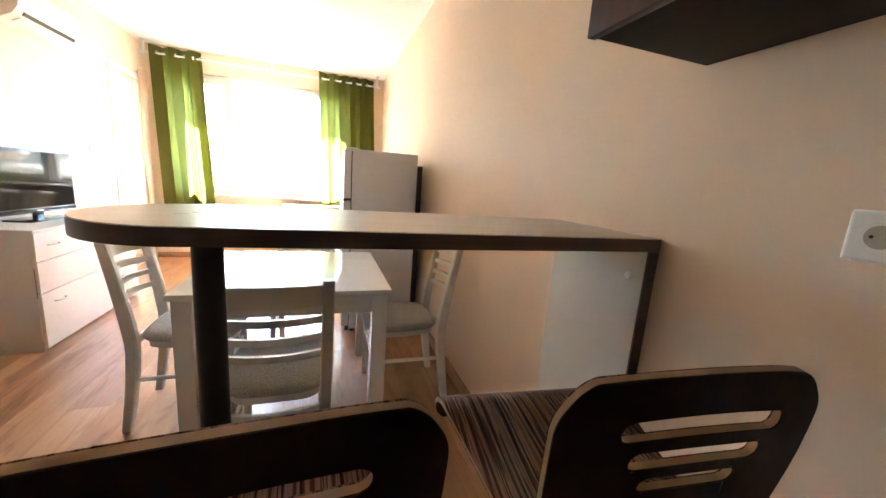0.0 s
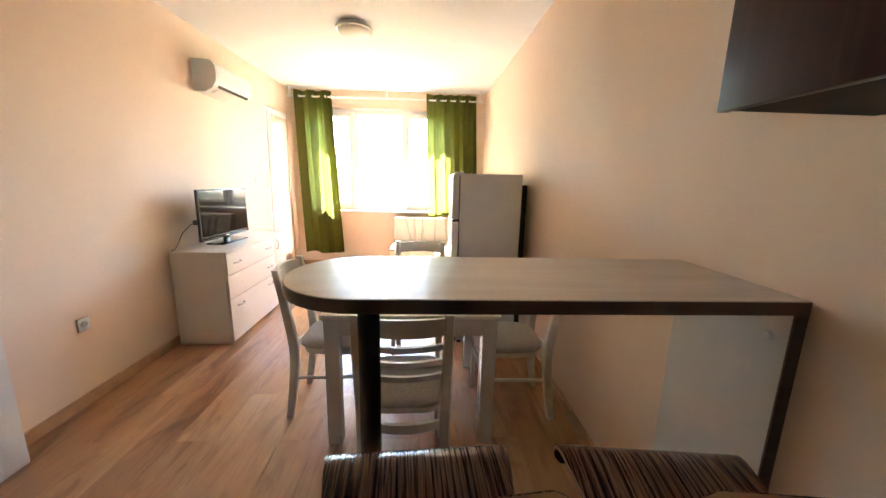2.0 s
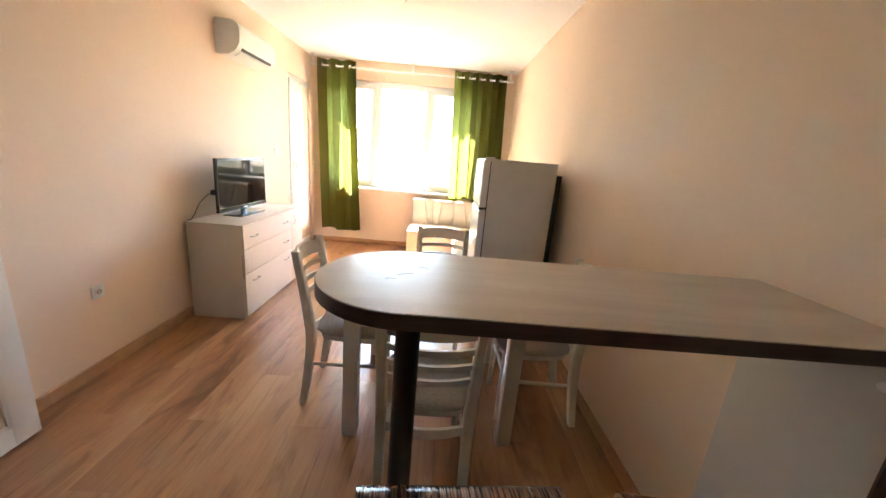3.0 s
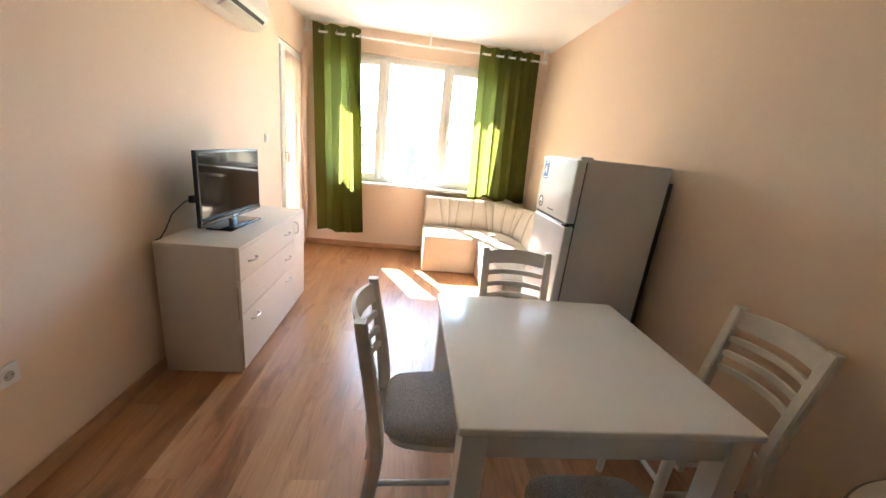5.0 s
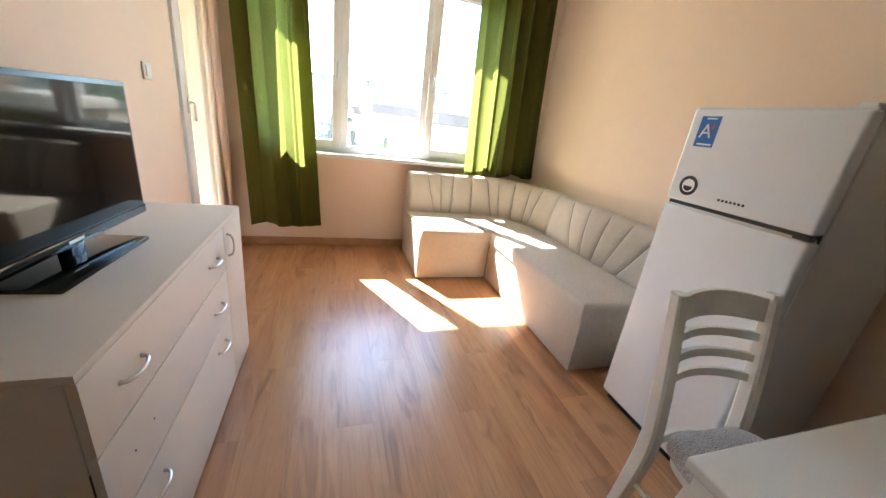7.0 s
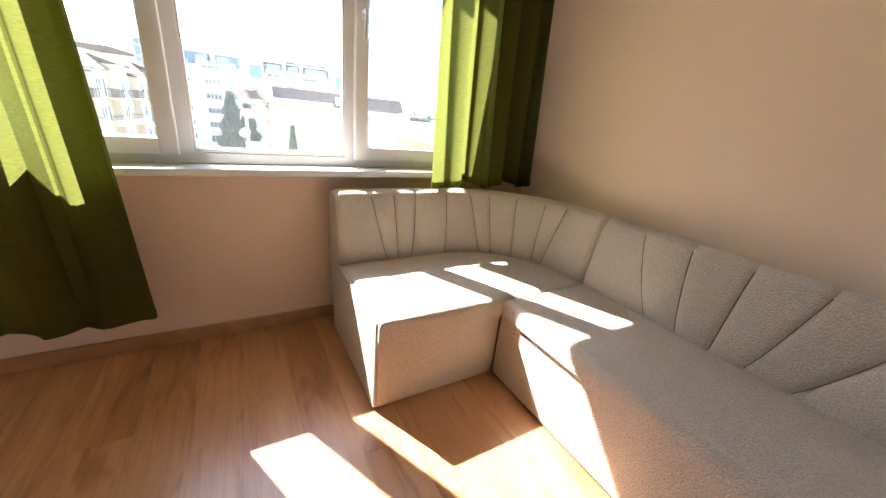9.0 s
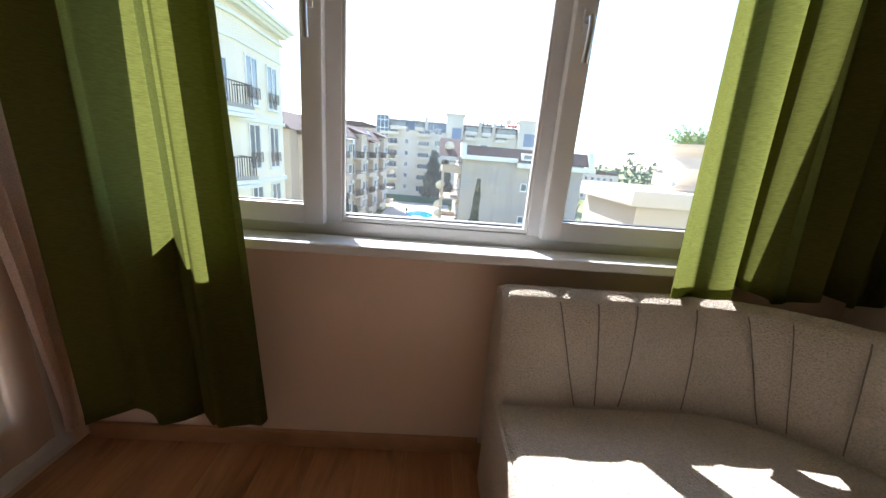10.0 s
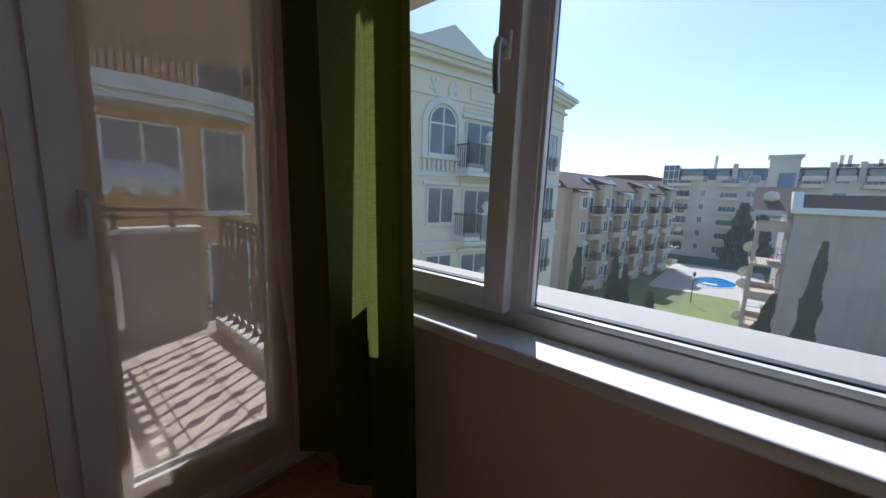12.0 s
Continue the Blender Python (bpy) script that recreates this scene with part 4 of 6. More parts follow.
def backrest(name, s0, s1, seams, z_top):
    n = int((s1 - s0) * 190)
    prof = [(0.180, 0.40), (0.180, 0.47), (0.172, 0.55), (0.160, 0.63), (0.146, 0.70), (0.130, 0.76), (0.110, z_top - 0.020), (0.080, z_top), (0.045, z_top - 0.006), (0.012, z_top - 0.03), (0.0, z_top - 0.07), (0.0, 0.10)]
    rows = []
    for j in range(len(prof) - 1):
        cuts = 6 if j < 8 else 1
        for q in range(cuts):
            (o0, z0), (o1, z1) = prof[j], prof[j + 1]
            rows.append((j + q / cuts, o0 + (o1 - o0) * q / cuts, z0 + (z1 - z0) * q / cuts))
    rows.append((len(prof) - 1, *prof[-1]))
    bm = bm_new()
    cols = []
    for i in range(n + 1):
        s = s0 + (s1 - s0) * i / n
        p, d = back_path(s)
        col = []
        fade = min(1.0, min(s - s0, s1 - s) / 0.02)
        for j, off, z in rows:
            v = max(0.0, min(1.0, (z - 0.43) / (z_top - 0.43)))
            if j > 7:
                v = 1.0
            u = (s - s0) / (s1 - s0)
            dist = min(abs(u - (b + (tp - b) * v ** 0.8)) * (s1 - s0) for b, tp in seams)
            dist = min(dist, (s - s0), (s1 - s))
            puff = 0.019 * (1 - math.exp(-dist / 0.020)) - 0.006 if j < 9 else 0.0
            puff *= soft_top(j)
            q = p + d * (off + puff - 0.010 * (1 - fade))
            col.append(bm.verts.new((q.x - SO.x, q.y - SO.y, z + (0.35 * puff if 5 < j < 9 else 0) - 0.012 * (1 - fade) * (5.5 < j < 8.5))))
        cols.append(col)
    for a, b in zip(cols, cols[1:]):
        for j in range(len(rows) - 1):
            bm.faces.new((a[j], a[j + 1], b[j + 1], b[j]))
    bm.faces.new(list(reversed(cols[0])))
    bm.faces.new(cols[-1])
    bmesh.ops.recalc_face_normals(bm, faces=bm.faces)
    ob = part(name, bm, sofa_cloth, sofa, "cream boucle backrest with fan-shaped seams")
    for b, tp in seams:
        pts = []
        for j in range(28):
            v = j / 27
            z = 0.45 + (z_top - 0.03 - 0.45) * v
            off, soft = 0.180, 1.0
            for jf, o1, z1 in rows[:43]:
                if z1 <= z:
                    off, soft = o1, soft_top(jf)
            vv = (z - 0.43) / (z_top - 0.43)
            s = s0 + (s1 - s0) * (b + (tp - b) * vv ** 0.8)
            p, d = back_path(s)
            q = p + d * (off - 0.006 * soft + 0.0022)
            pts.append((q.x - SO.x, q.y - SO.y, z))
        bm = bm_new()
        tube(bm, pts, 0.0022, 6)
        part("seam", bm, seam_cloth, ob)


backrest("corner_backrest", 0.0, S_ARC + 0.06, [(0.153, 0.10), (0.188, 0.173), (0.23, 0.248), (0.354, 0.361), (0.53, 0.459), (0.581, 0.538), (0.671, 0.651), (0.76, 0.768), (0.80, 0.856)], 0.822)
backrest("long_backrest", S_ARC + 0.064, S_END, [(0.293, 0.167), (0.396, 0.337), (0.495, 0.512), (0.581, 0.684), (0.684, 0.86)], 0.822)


def pad(name, outline, z0, z1, bev, label):
    bm = prism(bm_new(), [(x - SO.x, y - SO.y) for x, y in outline], z0, z1)
    es = [e for e in bm.edges if abs(e.verts[0].co.z - e.verts[1].co.z) < 1e-5 and e.verts[0].co.z > (z0 + z1) / 2]
    bmesh.ops.bevel(bm, geom=es, offset=bev, segments=4, affect="EDGES", profile=0.5)
    return part(name, bm, sofa_cloth, sofa, label)


arc_pts = [tuple(CC + Vector((math.sin(t), math.cos(t))) * (R0 - 0.170)) for t in [math.pi / 2 * k / 14 for k in range(15)]]
pad("short_seat", [(SX0 + 0.005, SYF - 0.020), (SXF + 0.02, SYF - 0.020)] + [(CC.x + R0 - 0.170, SYF - 0.020)] + list(reversed(arc_pts)) + [(SX0 + 0.005, CC.y + R0 - 0.170)], 0.360, 0.452, 0.038, "cream boucle seat cushion")
pad("long_seat", [(SXF - 0.014, SYE), (CC.x + R0 - 0.170, SYE), (CC.x + R0 - 0.170, SYF - 0.016), (SXF - 0.014, SYF - 0.016)], 0.360, 0.452, 0.040, "cream boucle seat cushion")
bm = box(bm_new(), SX0 + 0.012 - SO.x, SXF - 0.003 - SO.x, SYF - SO.y, 5.95 - SO.y, 0.012, 0.358, 0.006)
part("short_base", bm, sofa_cloth, sofa, "cream boucle box base")
bm = box(bm_new(), SXF - SO.x, XR - 0.075 - SO.x, SYE + 0.004 - SO.y, SYF - 0.004 - SO.y, 0.012, 0.358, 0.006)
part("long_base", bm, sofa_cloth, sofa, "cream boucle box base")
for x, y in ((SX0 + 0.08, 5.30), (SX0 + 0.08, 5.85), (0.30, 4.0), (0.30, 5.1), (0.82, 4.0), (0.82, 5.1)):
    bm = bm_new()
    cyl(bm, (x - SO.x, y - SO.y, 0), (x - SO.x, y - SO.y, 0.014), 0.02)
    part("glide", bm, plastic_dark, sofa)
bm = box(bm_new(), SX0 - 0.002 - SO.x, SX0 + 0.010 - SO.x, SYF + 0.002 - SO.y, 5.92 - SO.y, 0.015, 0.44, 0.004)
part("end_panel", bm, sofa_cloth, sofa)

# ---- wall fittings ----
def socket(name, label, m, switch=False):
    so = thing(name, label, "light switch" if switch else "socket")
    part("plate", box(bm_new(), -0.041, 0.041, -0.011, 0.0, -0.041, 0.041, 0.006, 3), plastic_white, so)
    if switch:
        part("rocker", box(bm_new(), -0.026, 0.026, -0.016, -0.010, -0.026, 0.026, 0.003), plastic_white, so)
    else:
        bm = bm_new()
        cyl(bm, (0, -0.0135, 0), (0, -0.0095, 0), 0.024, seg=24)
        part("ring", bm, plastic_white, so)
        # flat disc: the recess's shade is put into its grey colour
        bm = bm_new()
        cyl(bm, (0, -0.0142, 0), (0, -0.0125, 0), 0.0185, seg=24)
        well = part("well", bm, well_shade_mat, so, "flat grey disc coloured as the socket well's shade")
        for s in (-1, 1):
            bm = bm_new()
            cyl(bm, (s * 0.0095, -0.0148, 0), (s * 0.0095, -0.0138, 0), 0.0028, seg=10)
            part("pin_hole", bm, rubber_seal, well)
    so.matrix_basis = m
    return so


socket("wall_socket", "white single wall socket above the skirting", pose(XL, 2.42, 0.505, 0, 0, 90))
socket("wall_socket", "white single wall socket above bar height", pose(XR, 0.645, 1.235, 0, 0, -90))
socket("light_switch", "white light switch near the balcony door", pose(XL, 4.84, 1.36, 0, 0, 90), True)

# ---- ceiling lamp ----
lamp = thing("ceiling_lamp", "round frosted glass ceiling lamp with metal rim, switched off", "ceiling lamp", (-0.56, 3.70, H))
bm = bm_new()
cyl(bm, (0, 0, -0.03), (0, 0, 0), 0.145, seg=48)
part("base_plate", bm, plastic_white, lamp)
bm = bm_new()
tube(bm, [(0.152 * math.cos(a), 0.152 * math.sin(a), -0.032) for a in [math.tau * k / 60 for k in range(61)]], 0.011, 8)
part("rim", bm, brushed, lamp, "satin metal rim")
bm = bm_new()
rings = []
for k in range(9):
    a = k / 8 * math.pi / 2
    r, z = 0.145 * math.cos(a), -0.034 - 0.055 * math.sin(a)
    rings.append([bm.verts.new((max(r, 0.002) * math.cos(b), max(r, 0.002) * math.sin(b), z)) for b in [math.tau * q / 40 for q in range(40)]])
for ra, rb in zip(rings, rings[1:]):
    for q in range(40):
        bm.faces.new((ra[q], rb[q], rb[(q + 1) % 40], ra[(q + 1) % 40]))
bm.faces.new(list(reversed(rings[-1])))
bmesh.ops.recalc_face_normals(bm, faces=bm.faces)
part("shade", bm, frosted, lamp, "frosted glass dome")
for b in (0.4, 0.4 + math.tau / 3, 0.4 + 2 * math.tau / 3):
    bm = bm_new()
    cyl(bm, (0.150 * math.cos(b), 0.150 * math.sin(b), -0.050), (0.150 * math.cos(b), 0.150 * math.sin(b), -0.036), 0.006)
    part("clip", bm, brushed, lamp)

# ---- kitchen wall cupboard ----
KX, KY1, KZ0, KZ1 = 0.655, 0.992, 1.572, 2.29
cup = None
for k in range(3):
    cu = thing("wall_cupboard", "glossy dark wenge wall cupboard with a curved metal handle", "cupboard", (XR, KY1 - 0.60 * k, KZ0), 0, "kitchen wall cupboards")
    bm = box(bm_new(), KX - XR + 0.022, -0.001, -0.597, 0.0, 0.004, KZ1 - KZ0, 0.001)
    part("carcass", bm, wenge, cu, "dark brown board")
    dr = part("cupboard_door", box(bm_new(), KX - XR, KX - XR + 0.019, -0.596, 0.0, 0.0, KZ1 - KZ0, 0.002), wenge_gloss, cu, "glossy dark brown door")
    bm = bm_new()
    n = 20
    lo, hi = [], []
    for q in range(n + 1):
        t = q / n
        y = -0.275 - 0.30 * t
        z = 0.060 + 0.095 * math.sin(t * math.pi / 2) ** 0.9
        w = 0.006 + 0.040 * math.sin(t * math.pi) ** 0.8
        lo.append((y, z - w * 0.6))
        hi.append((y, z + w * 0.6))
    prism(bm, lo + list(reversed(hi)), KX - XR - 0.026, KX - XR - 0.018, "x")
    for q in (3, 17):
        y, z = (lo[q][0] + hi[q][0]) / 2, (lo[q][1] + hi[q][1]) / 2
        cyl(bm, (KX - XR - 0.02, y, z), (KX - XR + 0.001, y, z), 0.005, seg=10)
    part("handle", bm, brushed, dr, "curved satin metal handle")

# ---- open room door against the wall ----
dl = thing("room_door", "white panelled room door standing open along the wall", "door", (-1.86, 1.885, 0.008))
part("leaf", box(bm_new(), -0.04, -0.006, -0.86, 0.0, 0.0, 2.0, 0.003), white_lacquer, dl)
bm = bm_new()
side_frame(bm, -0.86, 0.0, 0.0, 2.0, 0.105, -0.007, 0.0, 0.002)
box(bm, -0.007, 0.0, -0.756, -0.104, 0.93, 1.05, 0.002)
part("stile_and_rail", bm, white_lacquer, dl)
for z0, z1 in ((0.105, 0.93), (1.05, 1.895)):
    part("moulding", side_frame(bm_new(), -0.756, -0.104, z0, z1, 0.018, -0.009, 0.003, 0.003), white_lacquer, dl)
bm = bm_new()
for z in (0.25, 1.0, 1.75):
    cyl(bm, (-0.045, -0.862, z - 0.04), (-0.045, -0.862, z + 0.04), 0.008)
part("hinge", bm, brushed, dl)
bm = box(bm_new(), XL + 0.001, XL + 0.115, 0.985, 1.022, 0.0, 2.06, 0.003)
structure("door_2", bm, white_lacquer, "white door frame post by the open door", "door frame", True)

# ---- outdoors: ground, lawn, pool ----
GZ = -11.0
grass_mat = plain("dry_grass", (0.16, 0.19, 0.06), 0.95, vary=0.35, scale=0.25, grain=9, bumps=0.3)
lawn_mat = plain("lawn", (0.17, 0.20, 0.05), 0.95, vary=0.2, scale=0.6, grain=14, bumps=0.3)
paving_mat = plain("pale_paving", (0.48, 0.42, 0.34), 0.85, vary=0.12, scale=1.5, grain=12, bumps=0.2)
asphalt = plain("asphalt", (0.09, 0.088, 0.085), 0.9, vary=0.2, scale=0.6, grain=20)
render_yellow = plain("yellow_render", (0.82, 0.71, 0.58), 0.85, vary=0.05, scale=0.7, grain=30, bumps=0.1)


def stained_render(name, cool, warm, dark):
    m, t, b = nodes_of(name)
    v = coords(t)
    broad = noise_tex(t, v, 0.16, 5, 0.6, 0.8)
    runs = noise_tex(t, coords(t, (1.1, 1.1, 0.12)), 0.9, 4, 0.65)
    mx = t.nodes.new("ShaderNodeMix")
    mx.data_type, mx.blend_type = "RGBA", "MULTIPLY"
    mx.inputs[0].default_value = 1.0
    link(t, ramp(t, broad, [(0.38, cool), (0.60, warm)]), mx.inputs[6])
    link(t, ramp(t, runs, [(0.30, (dark, dark, dark)), (0.52, (1, 1, 1))]), mx.inputs[7])
    link(t, mx.outputs[2], b.inputs["Base Color"])
    b.inputs["Roughness"].default_value = 0.92
    bump(t, b, noise_tex(t, v, 14, 4), 0.15, 0.01)
    return m


render_grey = stained_render("grey_render", (0.40, 0.36, 0.34), (0.48, 0.395, 0.31), 0.80)
render_white = plain("white_render", (0.68, 0.60, 0.51), 0.85, vary=0.08, scale=0.3, grain=20, bumps=0.1)
render_ochre = plain("ochre_render", (0.76, 0.44, 0.23), 0.85, vary=0.06, scale=0.4, grain=20, bumps=0.1)
render_beige = plain("beige_render", (0.60, 0.50, 0.39), 0.85, vary=0.12, scale=0.4, grain=20, bumps=0.1)
render_tan = plain("tan_render", (0.50, 0.39, 0.29), 0.85, vary=0.1, scale=0.4, grain=20, bumps=0.1)
blue_panel = plain("blue_panel", (0.16, 0.22, 0.33), 0.5, vary=0.15, scale=0.8)
shingle = plain("brown_shingle", (0.10, 0.062, 0.052), 0.85, vary=0.25, scale=2.5, grain=9, bumps=0.4)
far_glass = plain("far_window_glass", (0.11, 0.14, 0.17), 0.06, vary=0.4, scale=0.4, bumps=0.0, spec=0.8)
iron = plain("wrought_iron", (0.045, 0.035, 0.030), 0.5, metal=0.4, vary=0.2)
bronze_iron = plain("brown_iron", (0.13, 0.075, 0.05), 0.5, metal=0.2, vary=0.2)
water_mat = plain("pool_water", (0.03, 0.22, 0.50), 0.08, vary=0.2, scale=0.8, grain=5, bumps=0.3)
cypress_mat = plain("cypress_leaf", (0.06, 0.08, 0.05), 0.9, vary=0.4, scale=3, grain=20)
needle_mat = plain("dark_needles", (0.10, 0.12, 0.11), 0.9, vary=0.4, scale=3, grain=20)
plant_mat = plain("plant_leaf", (0.14, 0.24, 0.06), 0.7, vary=0.4, scale=12, grain=60)
bark_mat = plain("bark", (0.16, 0.12, 0.09), 0.95, vary=0.3, scale=4, grain=40, bumps=0.4)
hill_mat = plain("far_woods", (0.10, 0.12, 0.10), 1.0, vary=0.3, scale=0.03, grain=0.3)
tile_mat = plain("balcony_tile", (0.68, 0.55, 0.46), 0.55, vary=0.14, scale=5, grain=40, bumps=0.05)
grout_mat = plain("tile_grout", (0.40, 0.34, 0.28), 0.9)

bm = bm_new()
bmesh.ops.create_grid(bm, x_segments=8, y_segments=8, size=2500, matrix=Matrix.Translation((0, 600, GZ)))
structure("ground", bm, grass_mat, "dry grassy ground between the buildings", "ground")
structure("lawn", box(bm_new(), -5.3, 0.5, 20, 64, GZ - 0.2, GZ + 0.03), lawn_mat, "mown green lawn in the courtyard", "lawn")
structure("pavement", box(bm_new(), -10, 3.5, 64, 92, GZ - 0.2, GZ + 0.05), paving_mat, "pale paving round the pool", "pavement")
structure("road", box(bm_new(), 20, 26, 10, 160, GZ - 0.2, GZ + 0.02), asphalt, "grey asphalt lane past the houses", "road")
pool = thing("swimming_pool", "blue outdoor swimming pool with pale rim", "pool", (-2.7, 74.5, GZ + 0.05))
prism_pts = [(2.4 * math.cos(a) * (1 + 0.12 * math.cos(2 * a)), 4.4 * math.sin(a)) for a in [math.tau * k / 40 for k in range(40)]]
part("rim", prism(bm_new(), [(x * 1.07, y * 1.08) for x, y in prism_pts], 0.0, 0.10), plaster_white, pool)
part("water", prism(bm_new(), prism_pts, 0.02, 0.13), water_mat, pool, "bright blue water")
part("inner_step", box(bm_new(), -1.3, 0.5, -2.9, -2.0, 0.10, 0.16, 0.02), plaster_white, pool)


# ---- windows, balconies and railings for the houses ----
win_mesh = {}


def house_window(parent, x, y, z, w, h, rz, frame_mat=white_pvc, bars=1, arched=False):
    key = (round(w, 2), round(h, 2), bars, arched, frame_mat.name)
    if key not in win_mesh:
        t = 0.07
        bm = bm_new()
        box(bm, -w / 2, -w / 2 + t, -0.07, 0.04, 0, h)
        box(bm, w / 2 - t, w / 2, -0.07, 0.04, 0, h)
        box(bm, -w / 2 + t, w / 2 - t, -0.069, 0.04, 0, t)
        box(bm, -w / 2 + t, w / 2 - t, -0.069, 0.04, h - t, h)
        for k in range(bars):
            bx = -w / 2 + w * (k + 1) / (bars + 1)
            box(bm, bx - 0.035, bx + 0.035, -0.06, 0.04, t, h - t)
        box(bm, -w / 2 - 0.06, w / 2 + 0.06, -0.14, 0.02, -0.07, 0)
        if arched:
            ro, ri = w / 2, w / 2 - 0.07
            arc = [(ro * math.cos(a), h + ro * math.sin(a)) for a in [math.pi * k / 16 for k in range(17)]]
            inn = [(ri * math.cos(a), h + ri * math.sin(a)) for a in [math.pi * (1 - k / 16) for k in range(17)]]
            prism(bm, arc + inn, -0.07, 0.04, "y")
            box(bm, -0.035, 0.035, -0.06, 0.04, h, h + ro - 0.05)
        fm = mesh_of("window", bm, frame_mat, False)
        bm = box(bm_new(), -w / 2 + t, w / 2 - t, -0.035, -0.015, t, h - t)
        if arched:
            prism(bm, [((w / 2 - 0.07) * math.cos(a), h + (w / 2 - 0.07) * math.sin(a)) for a in [math.pi * k / 16 for k in range(17)]], -0.035, -0.015, "y")
        win_mesh[key] = (fm, mesh_of("pane", bm, far_glass, False))
    fm, pm = win_mesh[key]
    wo, po = new("window", fm), new("pane", pm)
    wo.parent, po.parent = parent, wo
    wo.matrix_basis = pose(x, y, z, 0, 0, rz)
    return wo


bal_mesh = {}


def house_balcony(parent, x, y, z, w, d, rz, solid, mat, rail_mat=iron, name="balcony"):
    """A balcony slab with a parapet (solid) or bars, sticking out towards local -y."""
    key = (round(w, 2), round(d, 2), solid, mat.name)
    if key not in bal_mesh:
        bm = box(bm_new(), -w / 2, w / 2, -d, 0, -0.18, 0.0)
        if solid:
            box(bm, -w / 2, w / 2, -d, -d + 0.1, 0, 0.55)
            box(bm, -w / 2, -w / 2 + 0.1, -d + 0.1, 0, 0, 0.55)
            box(bm, w / 2 - 0.1, w / 2, -d + 0.1, 0, 0, 0.55)
        sm = mesh_of(name, bm, mat, False)
        bm = bm_new()
        z0 = 0.55 if solid else 0.06
        n = int(w / 0.14)
        for k in range(n + 1):
            bx = -w / 2 + 0.04 + (w - 0.08) * k / n
            if not solid or k % 6 == 0:
                box(bm, bx - 0.012, bx + 0.012, -d + 0.03, -d + 0.054, z0, 1.0)
        for sx in (-1, 1):
            m = max(2, int(d / 0.16))
            for k in range(m):
                by = -d + 0.05 + (d - 0.1) * k / m
                if not solid or k == 0:
                    box(bm, sx * (w / 2 - 0.04) - 0.012, sx * (w / 2 - 0.04) + 0.012, by, by + 0.024, z0, 1.0)
            box(bm, sx * (w / 2 - 0.04) - 0.02, sx * (w / 2 - 0.04) + 0.02, -d + 0.02, 0, 0.98, 1.03)
        box(bm, -w / 2 + 0.02, w / 2 - 0.02, -d + 0.02, -d + 0.065, 0.98, 1.03)
        if not solid:
            box(bm, -w / 2 + 0.02, w / 2 - 0.02, -d + 0.028, -d + 0.056, 0.06, 0.09)
        bal_mesh[key] = (sm, mesh_of("railing", bm, rail_mat, False))
    sm, rm = bal_mesh[key]
    bo, ro = new(name, sm), new("railing", rm)
    bo.parent, ro.parent = parent, bo
    bo.matrix_basis = pose(x, y, z, 0, 0, rz)
    return bo


def dish(parent, x, y, z, rz, r=0.45):
    bm = bm_new()
    rings = []
    for k in range(5):
        q = k / 4 * r
        rings.append([bm.verts.new((max(q, 0.01) * math.cos(a), 0.5 * q * q / r - 0.05, max(q, 0.01) * math.sin(a))) for a in [math.tau * j / 20 for j in range(20)]])
    for ra, rb in zip(rings, rings[1:]):
        for j in range(20):
            bm.faces.new((ra[j], ra[(j + 1) % 20], rb[(j + 1) % 20], rb[j]))
    tube(bm, [(0, -0.05, -0.0), (0, 0.1, -r * 0.6), (0, 0.1, -r * 1.3)], 0.03, 6)
    tube(bm, [(0, 0.2, -r), (0, -0.35, 0)], 0.02, 6)
    ob = part("satellite_dish", bm, render_white, parent)
    ob.matrix_basis = pose(x, y, z, 25, 0, rz)


# ---- grey gable-end house with brown roof ----
g = thing("apartment_house", "grey rendered house end with brown shingle roof", "house", (2.55, 45, GZ))
EV, TP = 0.95 - GZ, 2.3 - GZ
part("wall", box(bm_new(), 0, 13.6, 0, 13, 0, EV), render_grey, g, "plain grey rendered wall", False)
bm = prism(bm_new(), [(-0.3, EV + 0.12), (-0.3, EV + 0.0), (13.3, EV), (13.3, EV + 0.12), (11.5, TP), (0.6, TP)], 0.35, 14.0, "x")
roof = part("roof", bm, shingle, g, "brown shingle roof", False)
bm = box(bm_new(), -0.25, 6.0, -0.55, -0.05, EV - 0.15, EV + 0.32, 0.02)
part("gutter_board", bm, plaster_white, roof)
bm = box(bm_new(), 6.0, 14.7, -0.70, -0.05, EV - 0.65, EV - 0.15, 0.02)
part("gutter_board", bm, plaster_white, roof)
for x0, x1 in ((-0.25, 0.34), (14.01, 14.6)):
    bm = prism(bm_new(), [(-0.5, EV + 0.1), (13.5, EV + 0.1), (11.7, TP + 0.22), (0.35, TP + 0.22)], x0, x1, "x")
    part("gable_board", bm, plaster_white, roof)
bm = box(bm_new(), 6.4, 7.8, -0.25, 1.2, EV + 0.15, EV + 0.95, 0.03)
part("dormer", bm, plaster_white, roof)
house_window(g, 7.1, -0.26, EV + 0.27, 1.0, 0.55, 0, white_pvc, 0)
house_window(g, 7.1, -0.02, EV - 3.2, 0.7, 0.85, 0, white_pvc, 0)
house_window(g, 7.2, -0.02, EV - 6.85, 0.7, 0.8, 0, white_pvc, 0)
part("panel_patch", box(bm_new(), 9.4, 13.1, -0.06, 0.0, EV - 7.4, EV - 2.6), render_grey, g, "paler rendered patch", False)
part("cornice", box(bm_new(), 6.2, 14.0, -0.12, 0.0, EV - 10.2, EV - 9.6), render_tan, g, "", False)
